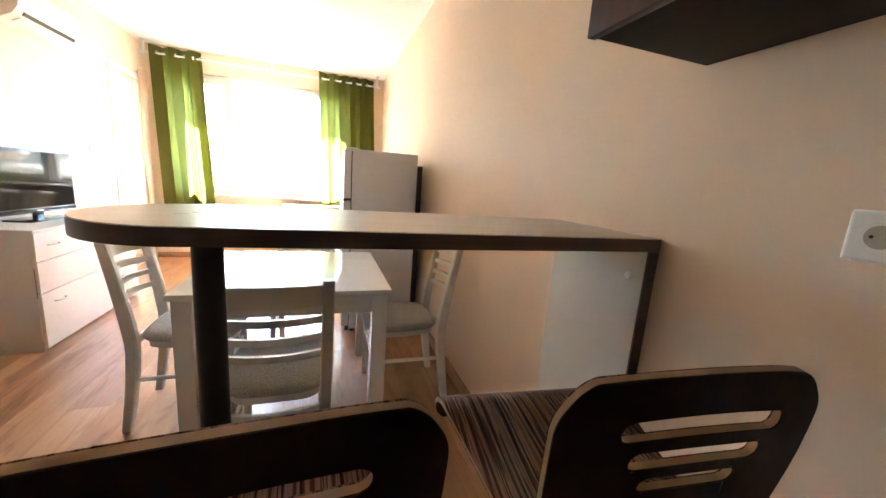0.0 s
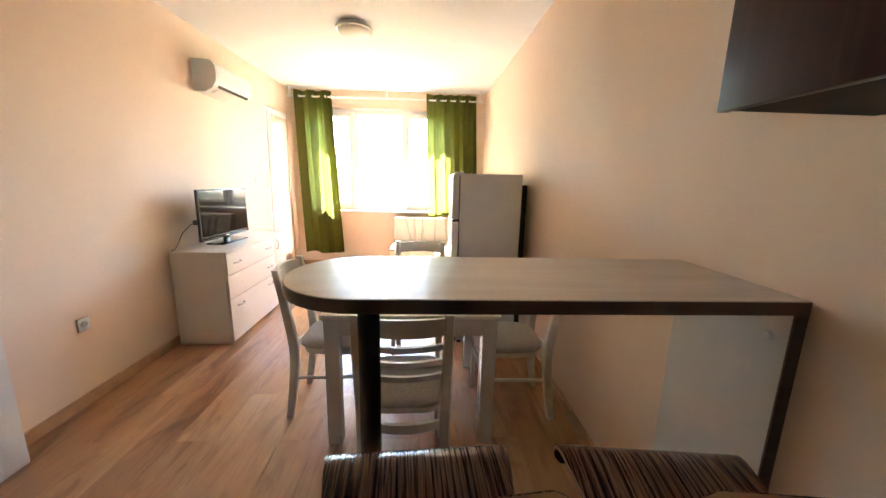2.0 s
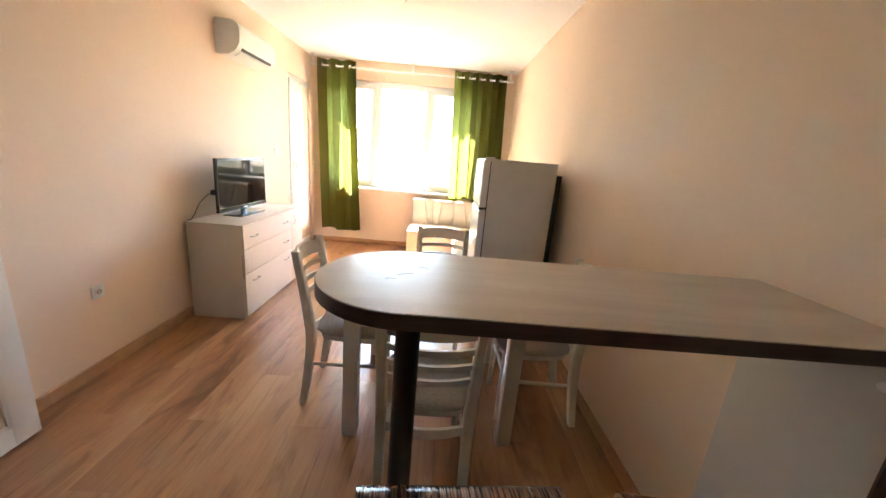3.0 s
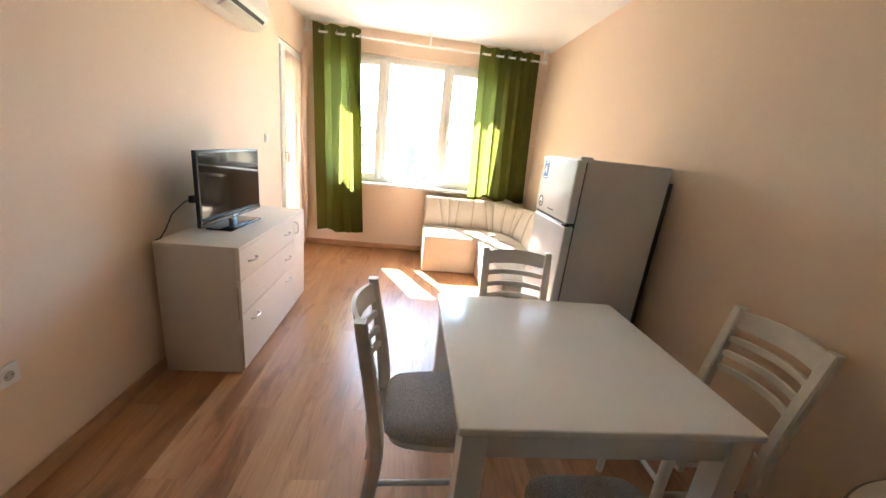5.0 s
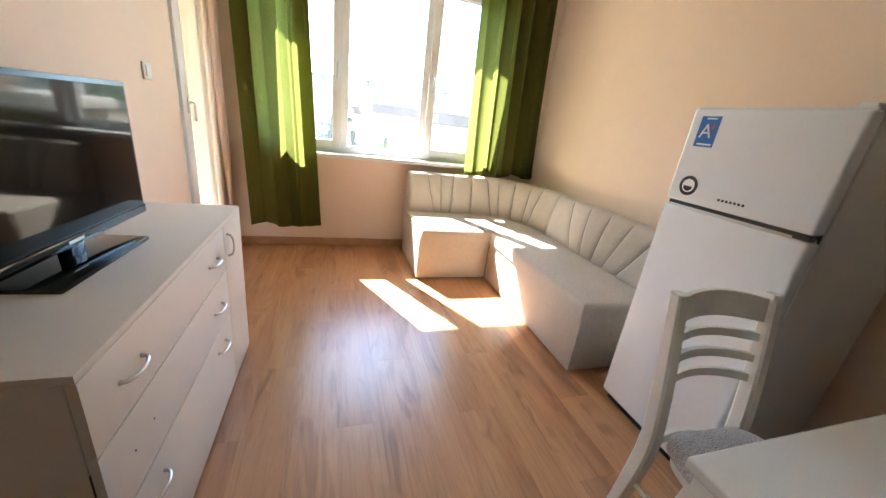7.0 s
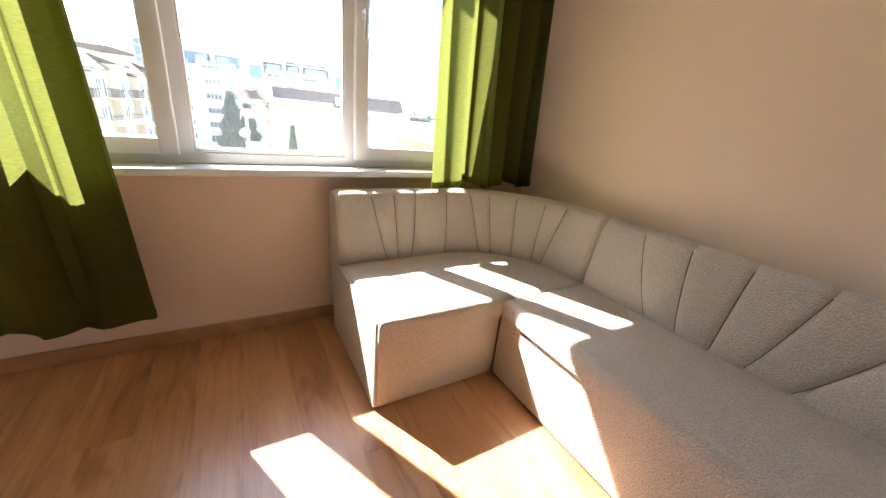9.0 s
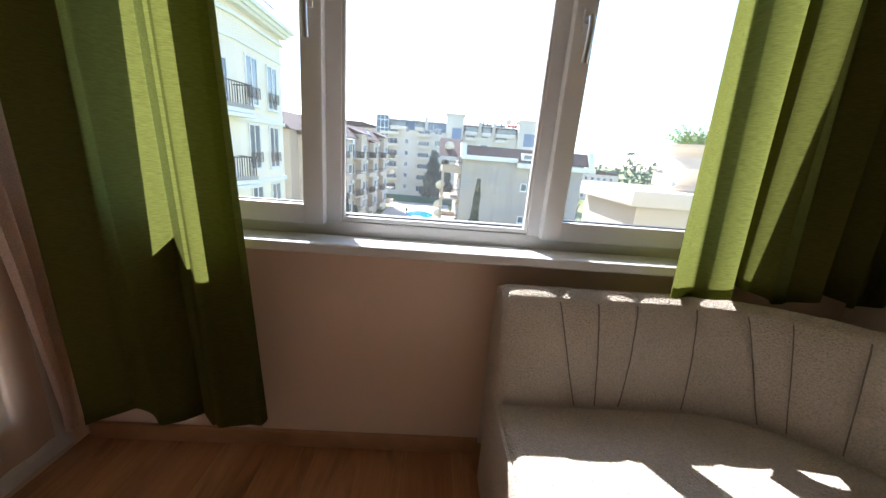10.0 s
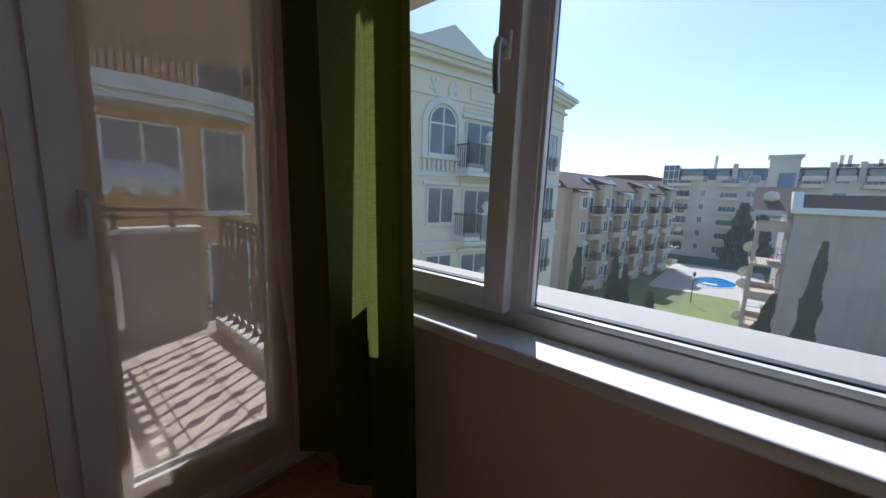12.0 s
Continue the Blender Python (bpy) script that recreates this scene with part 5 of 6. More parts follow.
for k in range(4):
    z = EV - 1.6 - 3.0 * k
    house_balcony(g, 0.0, 3.4, z, 5.6, 2.2, -90, k != 1, render_tan)
    house_window(g, -0.02, 2.6, z + 0.05, 0.9, 2.1, -90)
    house_window(g, -0.02, 4.3, z + 0.7, 1.2, 1.3, -90)
    part("pier", box(bm_new(), -2.2, -1.9, 0.55, 0.85, z - 2.8, z), render_tan, g, "", False)
for q in ((-2.2, 0.8, EV - 3.3, 20), (-2.3, 1.6, EV - 5.6, 35), (-2.3, 0.8, EV - 6.6, 10), (-2.2, 1.0, EV - 9.6, 30), (-1.5, 1.2, EV + 1.0, 0)):
    dish(g, q[0], q[1], q[2], q[3], 0.55)
bm = prism(bm_new(), [(0.4, EV + 0.0), (5.6, EV + 0.0), (3.0, EV + 2.0)], -2.6, 0.0, "x")
part("side_roof", bm, shingle, g, "small brown hipped roof", False)

# ---- long white apartment block with blue attic ----
w = thing("apartment_block", "long off-white apartment block with blue attic storey", "apartment building", (-15.8, 105, GZ))
LW, HW = 46, 20.1
part("wall", box(bm_new(), 0, LW, 0, 14, 0, HW - 2.6), render_white, w, "", False)
attic = part("attic", box(bm_new(), 0.5, LW - 0.5, 1.2, 13, HW - 2.6, HW - 0.2), blue_panel, w, "blue panelled attic storey", False)
bm = bm_new()
box(bm, 0.2, LW - 0.2, 0.8, 13.4, HW - 0.2, HW + 0.05)
part("roof", bm, render_white, w, "", False)
for x0, x1, zt in ((18, 22.5, 1.9), (37.4, 42.6, 1.7)):
    bm = box(bm_new(), x0, x1, -0.8, 5, HW - 6.5, HW + zt, 0.05)
    twr = part("stair_tower", bm, render_white, w)
    part("tower_glazing", box(bm_new(), x0 + 1.6, x1 - 0.4, -0.9, -0.75, HW - 4.5, HW - 1.2), blue_panel, twr, "blue glazed panel", False)
    part("tower_cap", box(bm_new(), x0 - 0.4, x1 + 0.4, -1.0, 5.3, HW + zt, HW + zt + 0.5), render_white, twr, "", False)
for x, hh in ((8.7, 3.0), (28.0, 2.4), (29.1, 2.4), (33, 1.6), (36.2, 2.0)):
    part("chimney", box(bm_new(), x, x + 0.55, 3, 3.6, HW - 0.1, HW + hh), render_white, w, "", False)
for x in (12.2, 26.6, 30.4, 43.0):
    part("attic_pier", box(bm_new(), x, x + 0.9, 0.0, 1.25, HW - 2.7, HW + 0.9), render_white, w, "", False)
part("awning", box(bm_new(), 43.2, 47, -1.4, 1.5, HW - 0.9, HW - 0.7), blue_panel, w, "blue awning", False)
part("solar_panel", box(bm_new(), 28, 34.5, 3, 5, HW + 0.2, HW + 0.75), far_glass, w, "", False)
dish(w, 35.0, 1.0, HW + 1.3, 20, 0.9)
dish(w, 19.4, 1.0, HW - 0.6, 20, 0.7)
for fl in range(6):
    z = 1.2 + fl * 3.0
    for k, (x, ww, hh, bal) in enumerate(((3.0, 4.2, 1.9, True), (7.6, 0.9, 1.3, False), (12.2, 3.0, 1.6, True), (16.0, 1.9, 1.4, False), (24.6, 2.6, 1.7, True), (28.5, 1.9, 1.4, False), (33.0, 3.2, 1.7, True), (44.2, 2.4, 1.6, True))):
        house_window(w, x, -0.02, z + (0.1 if bal else 0.7), ww, hh, 0, white_pvc, 3 if ww > 2.5 else 1)
        if bal and fl:
            house_balcony(w, x, 0.0, z, ww + 0.7, 1.5, 0, True, render_white)
for k in range(11):
    house_window(w, 2.4 + k * 4.05, 1.18, HW - 2.2, 1.9, 1.5, 0)
for x0, x1 in ((3.2, 7.4), (9.6, 12.0), (23.0, 26.4), (27.6, 30.2), (31.4, 36.8), (43.2, 45.6)):
    terrace = part("roof_terrace", box(bm_new(), x0, x1, -0.9, 1.3, HW - 2.75, HW - 1.75, 0.03), render_white, w)
    part("terrace_glazing", box(bm_new(), x0 + 0.2, x1 - 0.2, -0.6, -0.5, HW - 1.75, HW - 0.5), far_glass, terrace, "tall terrace glazing", False)
    part("terrace_canopy", box(bm_new(), x0 - 0.2, x1 + 0.2, -1.2, 1.3, HW - 0.5, HW - 0.38), blue_panel if x0 < 20 else shingle, terrace, "", False)
part("red_canopy", box(bm_new(), 34.2, 36.6, -1.6, -0.4, HW + 0.1, HW + 0.5, 0.05), plain("red_cloth", (0.42, 0.05, 0.05), 0.8), w, "small red canopy")
part("glass_stair", box(bm_new(), -0.5, 2.6, -0.6, 3.0, 10.0, HW + 0.7, 0.03), far_glass, w, "tall glazed corner")
for z in (11.5, 13.5, 15.5, 17.5, 19.5, 21.5):
    part("glazing_bar", box(bm_new(), -0.56, 2.66, -0.66, -0.58, z, z + 0.14), white_pvc, w, "", False)
for x in (-0.56, 0.5, 1.55, 2.55):
    part("glazing_bar", box(bm_new(), x, x + 0.12, -0.67, -0.57, 10.0, HW + 0.7), white_pvc, w, "", False)

# ---- row of flats with balconies along the lawn ----
r = thing("row_of_flats", "tan row of flats with stacked balconies and sloping roof", "apartment building", (-17.1, 47.4, GZ), -10.4)
LR = 36
part("wall", box(bm_new(), -9, 0, 0, LR, 0, 13.6), render_tan, r, "", False)
part("roof", prism(bm_new(), [(-9.6, 13.5), (0.5, 13.5), (-2.2, 15.6), (-7.0, 15.6)], -0.5, LR + 0.5, "y"), shingle, r, "brown sloping roof", False)
for k in range(6):
    y = 3.2 + k * 5.9
    bay = part("bay", box(bm_new(), -3, 0.9, y - 1.5, y + 0.9, 0, 13.0 + 1.2 * (k % 2)), render_beige, r, "pale projecting bay", False)
    part("bay_roof", prism(bm_new(), [(-3.2, 13.1 + 1.2 * (k % 2)), (1.3, 13.1 + 1.2 * (k % 2)), (-1.2, 13.9 + 1.2 * (k % 2))], y - 1.8, y + 1.2, "y"), blue_panel if k == 2 else shingle, r, "", False)
    for fl in range(4):
        z = 1.2 + fl * 3.05
        house_window(r, 0.92, y - 0.3, z + 0.75, 1.2, 1.4, 90)
        house_window(r, 0.02, y + 2.6, z + 0.08, 1.7, 2.1, 90)
        house_balcony(r, 0.0, y + 2.7, z, 3.3, 1.5, 90, fl % 2 == 0, render_beige)
        if (k + fl) % 2:
            bm = box(bm_new(), 0.9, 1.25, y + 0.05, y + 0.75, z + 2.2, z + 2.75, 0.02)
            part("air_conditioner_box", bm, plastic_white, r)
for y in (6, 13, 20, 27):
    sky_w = part("skylight", box(bm_new(), -0.55, 0.55, -0.7, 0.7, 0.0, 0.12, 0.02), far_glass, r, "blue-grey skylight in the roof")
    sky_w.matrix_basis = pose(-0.9, y, 14.62, 0, 37.9, 0)
for fl in range(4):
    house_window(r, -3.0, -0.02, 1.9 + fl * 3.05, 1.3, 1.4, 0)
    house_window(r, -6.0, -0.02, 1.9 + fl * 3.05, 1.3, 1.4, 0)

# ---- yellow building beside the courtyard ----
y_b = thing("yellow_building", "yellow rendered building with white mouldings and arched windows", "apartment building", (0, 0, GZ))
YH = 6.65 - GZ
corner = [(-19, 15.0), (-11.65, 15.0), (-9.70, 22.3), (-9.70, 27.2), (-19, 27.2)]
part("wall", prism(bm_new(), corner, 0, YH), render_yellow, y_b, "pale yellow rendered wall", False)


def grow(pts, d):
    return [(x + (d if x > -15 else 0), y + (-d if y < 16 else (d if y > 25 else -d * 0.2))) for x, y in pts]


for z0, z1, d in ((YH + 0.34, YH + 0.52, 0.60), (YH + 0.16, YH + 0.339, 0.46), (YH, YH + 0.159, 0.32), (YH - 0.42, YH - 0.30, 0.14), (YH - 1.35, YH - 1.27, 0.08), (YH - 4.65, YH - 4.45, 0.10), (YH - 7.7, YH - 7.5, 0.10)):
    part("cornice", prism(bm_new(), grow(corner, d), z0, z1), plaster_white, y_b, "white moulded cornice", False)


def side_panel_frame(x0, x1, z0, z1):
    return rect_frame(bm_new(), x0, x1, z0, z1, 0.06, -0.05, 0.01, 0)


ang = math.degrees(math.atan2(7.3, 1.95))
cm = pose(-10.67, 18.65, 0, 0, 0, ang)


def on_chamfer(u, out):
    p = cm @ Vector((u, -out, 0))
    return p.x, p.y


def front(name, bm, mat, u=0.0, label=""):
    o = part(name, bm, mat, y_b, label, False)
    o.matrix_basis = cm @ Matrix.Translation((u, 0, 0))
    return o


UA, UB = -1.35, 1.5
# gable front with its pediment and the tall arched window
front("pediment", prism(bm_new(), [(-1.7, YH + 0.52), (1.7, YH + 0.52), (0, YH + 1.35)], -0.62, 1.0, "y"), plaster_white, UA, "white triangular pediment")
x, y = on_chamfer(UA, 0.03)
house_window(y_b, x, y, YH - 3.75, 1.45, 1.35, ang, plaster_white, 1, True)
for z in (YH - 6.75, YH - 9.8, YH - 12.8):
    house_window(y_b, x, y, z, 1.45, 1.65, ang, plaster_white, 1)
    front("window_hood", box(bm_new(), -0.95, 0.95, -0.16, 0.0, z + 1.72, z + 1.86, 0.02), plaster_white, UA)
arch = [(1.05 * math.cos(a), YH - 2.4 + 1.05 * math.sin(a)) for a in [math.pi * k / 16 for k in range(17)]]
arch += [(0.80 * math.cos(a), YH - 2.4 + 0.80 * math.sin(a)) for a in [math.pi * (1 - k / 16) for k in range(17)]]
bm = prism(bm_new(), arch, -0.12, 0.02, "y")
box(bm, -1.05, -0.80, -0.12, 0.02, YH - 3.8, YH - 2.4)
box(bm, 0.80, 1.05, -0.12, 0.02, YH - 3.8, YH - 2.4)
front("arch_moulding", bm, plaster_white, UA)
front("balustrade_rail", box(bm_new(), -1.1, 1.1, -0.24, 0.0, YH - 3.93, YH - 3.81, 0.02), plaster_white, UA)
for k in range(9):
    bm = bm_new()
    cyl(bm, (0, -0.14, 0), (0, -0.14, 0.22), 0.05, 0.09, 8)
    cyl(bm, (0, -0.14, 0.22), (0, -0.14, 0.50), 0.09, 0.045, 8)
    o = front("baluster", bm, plaster_white)
    o.matrix_basis = cm @ Matrix.Translation((UA - 0.96 + 0.24 * k, 0, YH - 4.44))
for sd in (-1, 1):
    bm = bm_new()
    for du, dz, rr in ((0, 0, 0.20), (0.12, 0.24, 0.16), (0.24, 0.5, 0.13), (-0.1, 0.2, 0.12), (0.02, 0.44, 0.12), (0.30, 0.15, 0.10)):
        bmesh.ops.create_uvsphere(bm, u_segments=10, v_segments=7, radius=rr, matrix=Matrix.Translation((sd * (0.36 + du), -0.04, YH - 1.15 + dz * 0.9)) @ Matrix.Diagonal((0.8, 0.4, 1.3, 1)))
    front("relief_ornament", bm, plaster_white, UA, "white relief ornament")
# balcony bay: solid grey plinth, iron rails, a pier with an urn
grey_pier = plain("grey_pier", (0.30, 0.28, 0.265), 0.85)
for z in (YH - 4.35, YH - 7.4, YH - 10.45, YH - 13.5):
    x, y = on_chamfer(0.75, 0.03)
    house_window(y_b, x, y, z + 0.05, 1.7, 2.2, ang, plaster_white, 1)
    x, y = on_chamfer(2.75, 0.03)
    house_window(y_b, x, y, z + 0.05, 0.95, 2.1, ang, plaster_white, 0)
    x, y = on_chamfer(UB, 0.0)
    house_balcony(y_b, x, y, z + 0.12, 4.2, 1.0, ang, False, plaster_white)
    front("balcony_edge", box(bm_new(), -2.18, 2.18, -1.06, 0.0, z - 0.24, z - 0.08, 0.02), plaster_white, UB)
    front("balcony_plinth", box(bm_new(), -2.1, 2.1, -1.02, -0.90, z + 0.12, z + 0.30, 0.01), grey_pier, UB, "grey rendered plinth")
    pier = front("parapet_pier", box(bm_new(), -0.36, 0.36, -1.10, -0.80, 0.0, 1.12, 0.02), grey_pier, 0, "grey rendered pier")
    pier.matrix_basis = cm @ Matrix.Translation((0.62, 0, z))
    part("pier_cap", box(bm_new(), -0.42, 0.42, -1.16, -0.74, 1.12, 1.20, 0.02), plaster_white, pier)
    bm = bm_new()
    cyl(bm, (0, -0.94, 1.20), (0, -0.94, 1.28), 0.13, 0.08, 14)
    cyl(bm, (0, -0.94, 1.28), (0, -0.94, 1.50), 0.10, 0.22, 14)
    cyl(bm, (0, -0.94, 1.50), (0, -0.94, 1.56), 0.25, 0.25, 14)
    bmesh.ops.create_icosphere(bm, subdivisions=2, radius=0.17, matrix=Matrix.Translation((0, -0.94, 1.60)))
    part("urn", bm, plaster_white, pier, "white urn")
    front("window_hood", box(bm_new(), -1.1, 1.1, -0.18, 0.0, z + 2.36, z + 2.52, 0.03), plaster_white, 0.75)
    front("wall_panel", side_panel_frame(-1.0, 1.0, z + 2.62, z + 2.86), plaster_white, 0.75)
front("wall_panel", side_panel_frame(-1.1, 1.1, YH - 1.15, YH - 0.55), plaster_white, 1.2)
# side face with tall windows and small iron guards
for y in (23.6, 25.8):
    for fl in range(5):
        z = YH - 3.9 - 3.05 * fl
        house_window(y_b, -9.68, y, z, 1.15, 2.2, 90, plaster_white, 1)
        bm = rect_frame(bm_new(), -0.62, 0.62, 0.35, 0.85, 0.025, -0.16, -0.13, 0)
        for k in range(9):
            box(bm, -0.56 + 0.14 * k - 0.008, -0.56 + 0.14 * k + 0.008, -0.155, -0.135, 0.37, 0.83)
        part("window_guard", bm, iron, y_b, "small iron window guard", False).matrix_basis = pose(-9.70, y, z, 0, 0, 90)
for k in range(16):
    part("roof_rail_bar", box(bm_new(), -9.78, -9.75, 23.0 + k * 0.25, 23.03 + k * 0.25, YH + 0.52, YH + 1.3), iron, y_b, "", False)
part("roof_rail", box(bm_new(), -9.79, -9.74, 22.95, 26.85, YH + 1.28, YH + 1.33), iron, y_b, "", False)

# ---- yellow wing across from the balcony ----
yw = thing("yellow_wing", "yellow rendered wing with curved balconies across the court", "apartment building", (-11.5, 7.17, GZ))
part("wall", box(bm_new(), -6, 0, -12, 4.6, 0, 18), render_ochre, yw, "", False)


def curved_balcony(zf, yc, half, depth, label):
    outl = [(0.0, yc - half)] + [(depth * math.sin(a) ** 0.7, yc - half * math.cos(a)) for a in [math.pi * k / 24 for k in range(1, 24)]] + [(0.0, yc + half)]
    b = part("curved_balcony", prism(bm_new(), outl, zf - 0.32, zf), plaster_white, yw, label, False)
    part("balcony_moulding", prism(bm_new(), [(x * 0.93, yc + (y - yc) * 0.95) for x, y in outl], zf - 0.5, zf - 0.32), plaster_white, b, "", False)
    n = 44
    rail = []
    for k in range(1, n):
        a = math.pi * k / n
        rx, ry = 0.94 * depth * math.sin(a) ** 0.7, yc - 0.96 * half * math.cos(a)
        rail.append((rx, ry, zf + 0.95))
        bm = bm_new()
        cyl(bm, (rx, ry, zf), (rx, ry, zf + 0.95), 0.016, seg=6)
        if k % 4 == 0:
            cyl(bm, (rx, ry, zf + 0.35), (rx, ry, zf + 0.5), 0.02, 0.055, 8)
            cyl(bm, (rx, ry, zf + 0.5), (rx, ry, zf + 0.65), 0.055, 0.02, 8)
        part("baluster", bm, iron, b)
    bm = bm_new()
    tube(bm, rail, 0.03, 6)
    part("handrail", bm, iron, b)


for zf in (0.2 - GZ + 3.0, 0.2 - GZ - 3.0, 0.2 - GZ + 6.0):
    curved_balcony(zf + 0.2, 0.35, 2.1, 1.25, "white curved balcony with iron railing")
for fl in range(-2, 4):
    z = 0.2 - GZ + 3.0 * fl
    house_window(yw, 0.02, 0.0, z + 1.30, 1.5, 1.15, 90, plaster_white, 1)
    house_window(yw, 0.02, 1.70, z + 0.30, 1.05, 2.2, 90, plaster_white, 0)
    house_window(yw, 0.02, 3.05, z + 0.30, 0.8, 2.2, 90, plaster_white, 0)
    house_window(yw, 0.02, -4.2, z + 0.05, 1.4, 2.1, 90, plaster_white, 1)
bm = prism(bm_new(), [(0.0, 0.2 - GZ + 1.57), (0.0, 0.2 - GZ + 1.42), (1.5, 0.2 - GZ + 0.94), (1.55, 0.2 - GZ + 1.14)], -2.9, 0.4, "y")
aw = part("awning", bm, plaster_white, yw, "white striped fabric awning", False)
for k in range(14):
    bm = bm_new()
    prism(bm, [(-2.9 + 0.235 * k + 0.117 * (1 + math.cos(a)), 0.2 - GZ + 0.95 - 0.17 * abs(math.sin(a))) for a in [math.pi * q / 8 for q in range(9)]], 1.49, 1.51, "x")
    part("scallop", bm, sheer_gathered if k % 2 else plaster_white, aw, "", False)

# ---- our balcony ----
BXF, BYF = -4.15, 6.30
bal = single("balcony_floor", box(bm_new(), BXF - 0.3, XL - T, 3.2, BYF + 0.14, -0.22, -0.062), grout_mat, "balcony floor laid with pale square tiles", "floor", "", "structure", False)
tile = mesh_of("tile", box(bm_new(), -0.147, 0.147, -0.147, 0.147, -0.06, -0.050, 0.002, 1), tile_mat, False)
for i in range(6):
    for j in range(10):
        o = new("tile", tile)
        o.parent = bal
        o.location = (XL - T - 0.17 - 0.30 * i, BYF - 0.17 - 0.30 * j, 0)
bm = bm_new()
path = [(BXF + 0.12 * (1 - math.sin(t * math.pi / 2)) - 0.12, 3.2 + (BYF - 3.25) * t) for t in [k / 16 for k in range(17)]]
prism(bm, path + [(x - 0.14, y) for x, y in reversed(path)], -0.06, 0.86)
structure("balcony_parapet", bm, plain("parapet_render", (0.34, 0.29, 0.27), 0.9, vary=0.08, scale=3, grain=50), "solid grey-brown rendered balcony parapet", "parapet", True)
bm = bm_new()
prism(bm, [(x + 0.03, y) for x, y in path] + [(x - 0.17, y) for x, y in reversed(path)], 0.86, 0.90)
structure("parapet_coping", bm, plaster_white, "white coping along the parapet", "coping", True)
structure("balcony_kerb", box(bm_new(), BXF, XL - T, BYF - 0.02, BYF + 0.14, -0.06, 0.07, 0.01), plaster_white, "white kerb under the iron railing", "kerb", True)
rl = thing("balcony_railing", "brown wrought-iron balcony railing with knobbed balusters", "railing", (BXF, BYF + 0.06, 0.07))
RLN = XL - T - BXF
bm = bm_new()
tube(bm, [(0, 0, 0.90), (RLN, 0, 0.90)], 0.022, 8)
tube(bm, [(0, 0, 0.79), (RLN, 0, 0.79)], 0.012, 6)
part("handrail", bm, bronze_iron, rl)
n = 14
for k in range(n + 1):
    x = 0.02 + (RLN - 0.05) * k / n
    bm = bm_new()
    cyl(bm, (x, 0, 0.0), (x, 0, 0.90), 0.014, seg=8)
    cyl(bm, (x, 0, 0.0), (x, 0, 0.05), 0.035, 0.015, 10)
    for zc in ((0.45,) if k % 2 else (0.30, 0.62)):
        cyl(bm, (x, 0, zc - 0.06), (x, 0, zc), 0.014, 0.038, 10)
        cyl(bm, (x, 0, zc), (x, 0, zc + 0.06), 0.038, 0.014, 10)
    bmesh.ops.create_uvsphere(bm, u_segments=10, v_segments=8, radius=0.034, matrix=Matrix.Translation((x, 0, 0.845)))
    part("baluster", bm, bronze_iron, rl)
rl2 = thing("parapet_rail", "low brown iron rail along the parapet top", "railing", (0, 0, 0.90))
bm = bm_new()
tube(bm, [(x - 0.07, y, 0.15) for x, y in path], 0.020, 8)
tube(bm, [(x - 0.07, y, 0.085) for x, y in path], 0.010, 6)
part("handrail", bm, bronze_iron, rl2)
for k in range(1, 17, 2):
    x, y = path[k]
    bm = bm_new()
    cyl(bm, (x - 0.07, y, 0.0), (x - 0.07, y, 0.03), 0.035, 0.014, 10)
    cyl(bm, (x - 0.07, y, 0.0), (x - 0.07, y, 0.15), 0.013, 0.016, 8)
    bmesh.ops.create_uvsphere(bm, u_segments=10, v_segments=8, radius=0.034, matrix=Matrix.Translation((x - 0.07, y, 0.085)))
    part("post", bm, bronze_iron, rl2)
bm = bm_new()
# outline stretched past the real edge, added to keep sun off the room floor
pts = [(XL - T, 3.0), (-6.1, 3.0)] + [(-4.1 - 2.0 * math.cos(a) ** 0.8, 4.4 + 2.85 * math.sin(a) ** 0.8) for a in [math.pi / 2 * k / 24 for k in range(24)]] + [(-4.1, 7.25), (XL - T, 7.25)]
prism(bm, list(reversed(pts)), 2.62, 2.90)
structure("balcony_soffit", bm, plain("soffit_paint", (0.62, 0.50, 0.40), 0.8), "curved beige underside of the upper balcony, stretched to block sun", "balcony")
un = thing("outdoor_unit", "white outdoor air conditioner unit on the balcony", "air conditioner", (-3.72, 5.19, -0.05), 0)
part("casing", box(bm_new(), -0.14, 0.14, -0.4, 0.4, 0.36, 0.84, 0.015), plastic_white, un)
for s in (-0.3, 0.3):
    part("foot", box(bm_new(), -0.15, 0.15, s - 0.03, s + 0.03, 0.0, 0.362), plastic_dark, un, "", False)

# ---- neighbouring terrace with urn ----
structure("terrace_wall", box(bm_new(), 1.25, 7.0, 8.06, 9.2, GZ, 0.89), render_beige, "white rendered terrace wall next door", "wall")
structure("terrace_coping", box(bm_new(), 1.16, 7.1, 8.00, 9.2, 0.89, 1.04, 0.02), render_white, "white moulded coping on the terrace wall", "coping", True)
urn = thing("plant_urn", "large white urn with a feathery green plant", "planter", (1.93, 8.42, 1.04))
bm = bm_new()
prof = [(0.13, 0.0), (0.15, 0.03), (0.09, 0.08), (0.12, 0.12), (0.22, 0.20), (0.26, 0.29), (0.24, 0.38), (0.20, 0.44), (0.21, 0.50), (0.27, 0.55), (0.28, 0.59)]
rings = [[bm.verts.new((r0 * math.cos(b), r0 * math.sin(b), z * 0.76)) for b in [math.tau * q / 28 for q in range(28)]] for r0, z in prof]
for ra, rb in zip(rings, rings[1:]):
    for q in range(28):
        bm.faces.new((ra[q], ra[(q + 1) % 28], rb[(q + 1) % 28], rb[q]))
bm.faces.new(rings[-1])
bm.faces.new(list(reversed(rings[0])))
part("pot", bm, render_white, urn, "white stone urn")
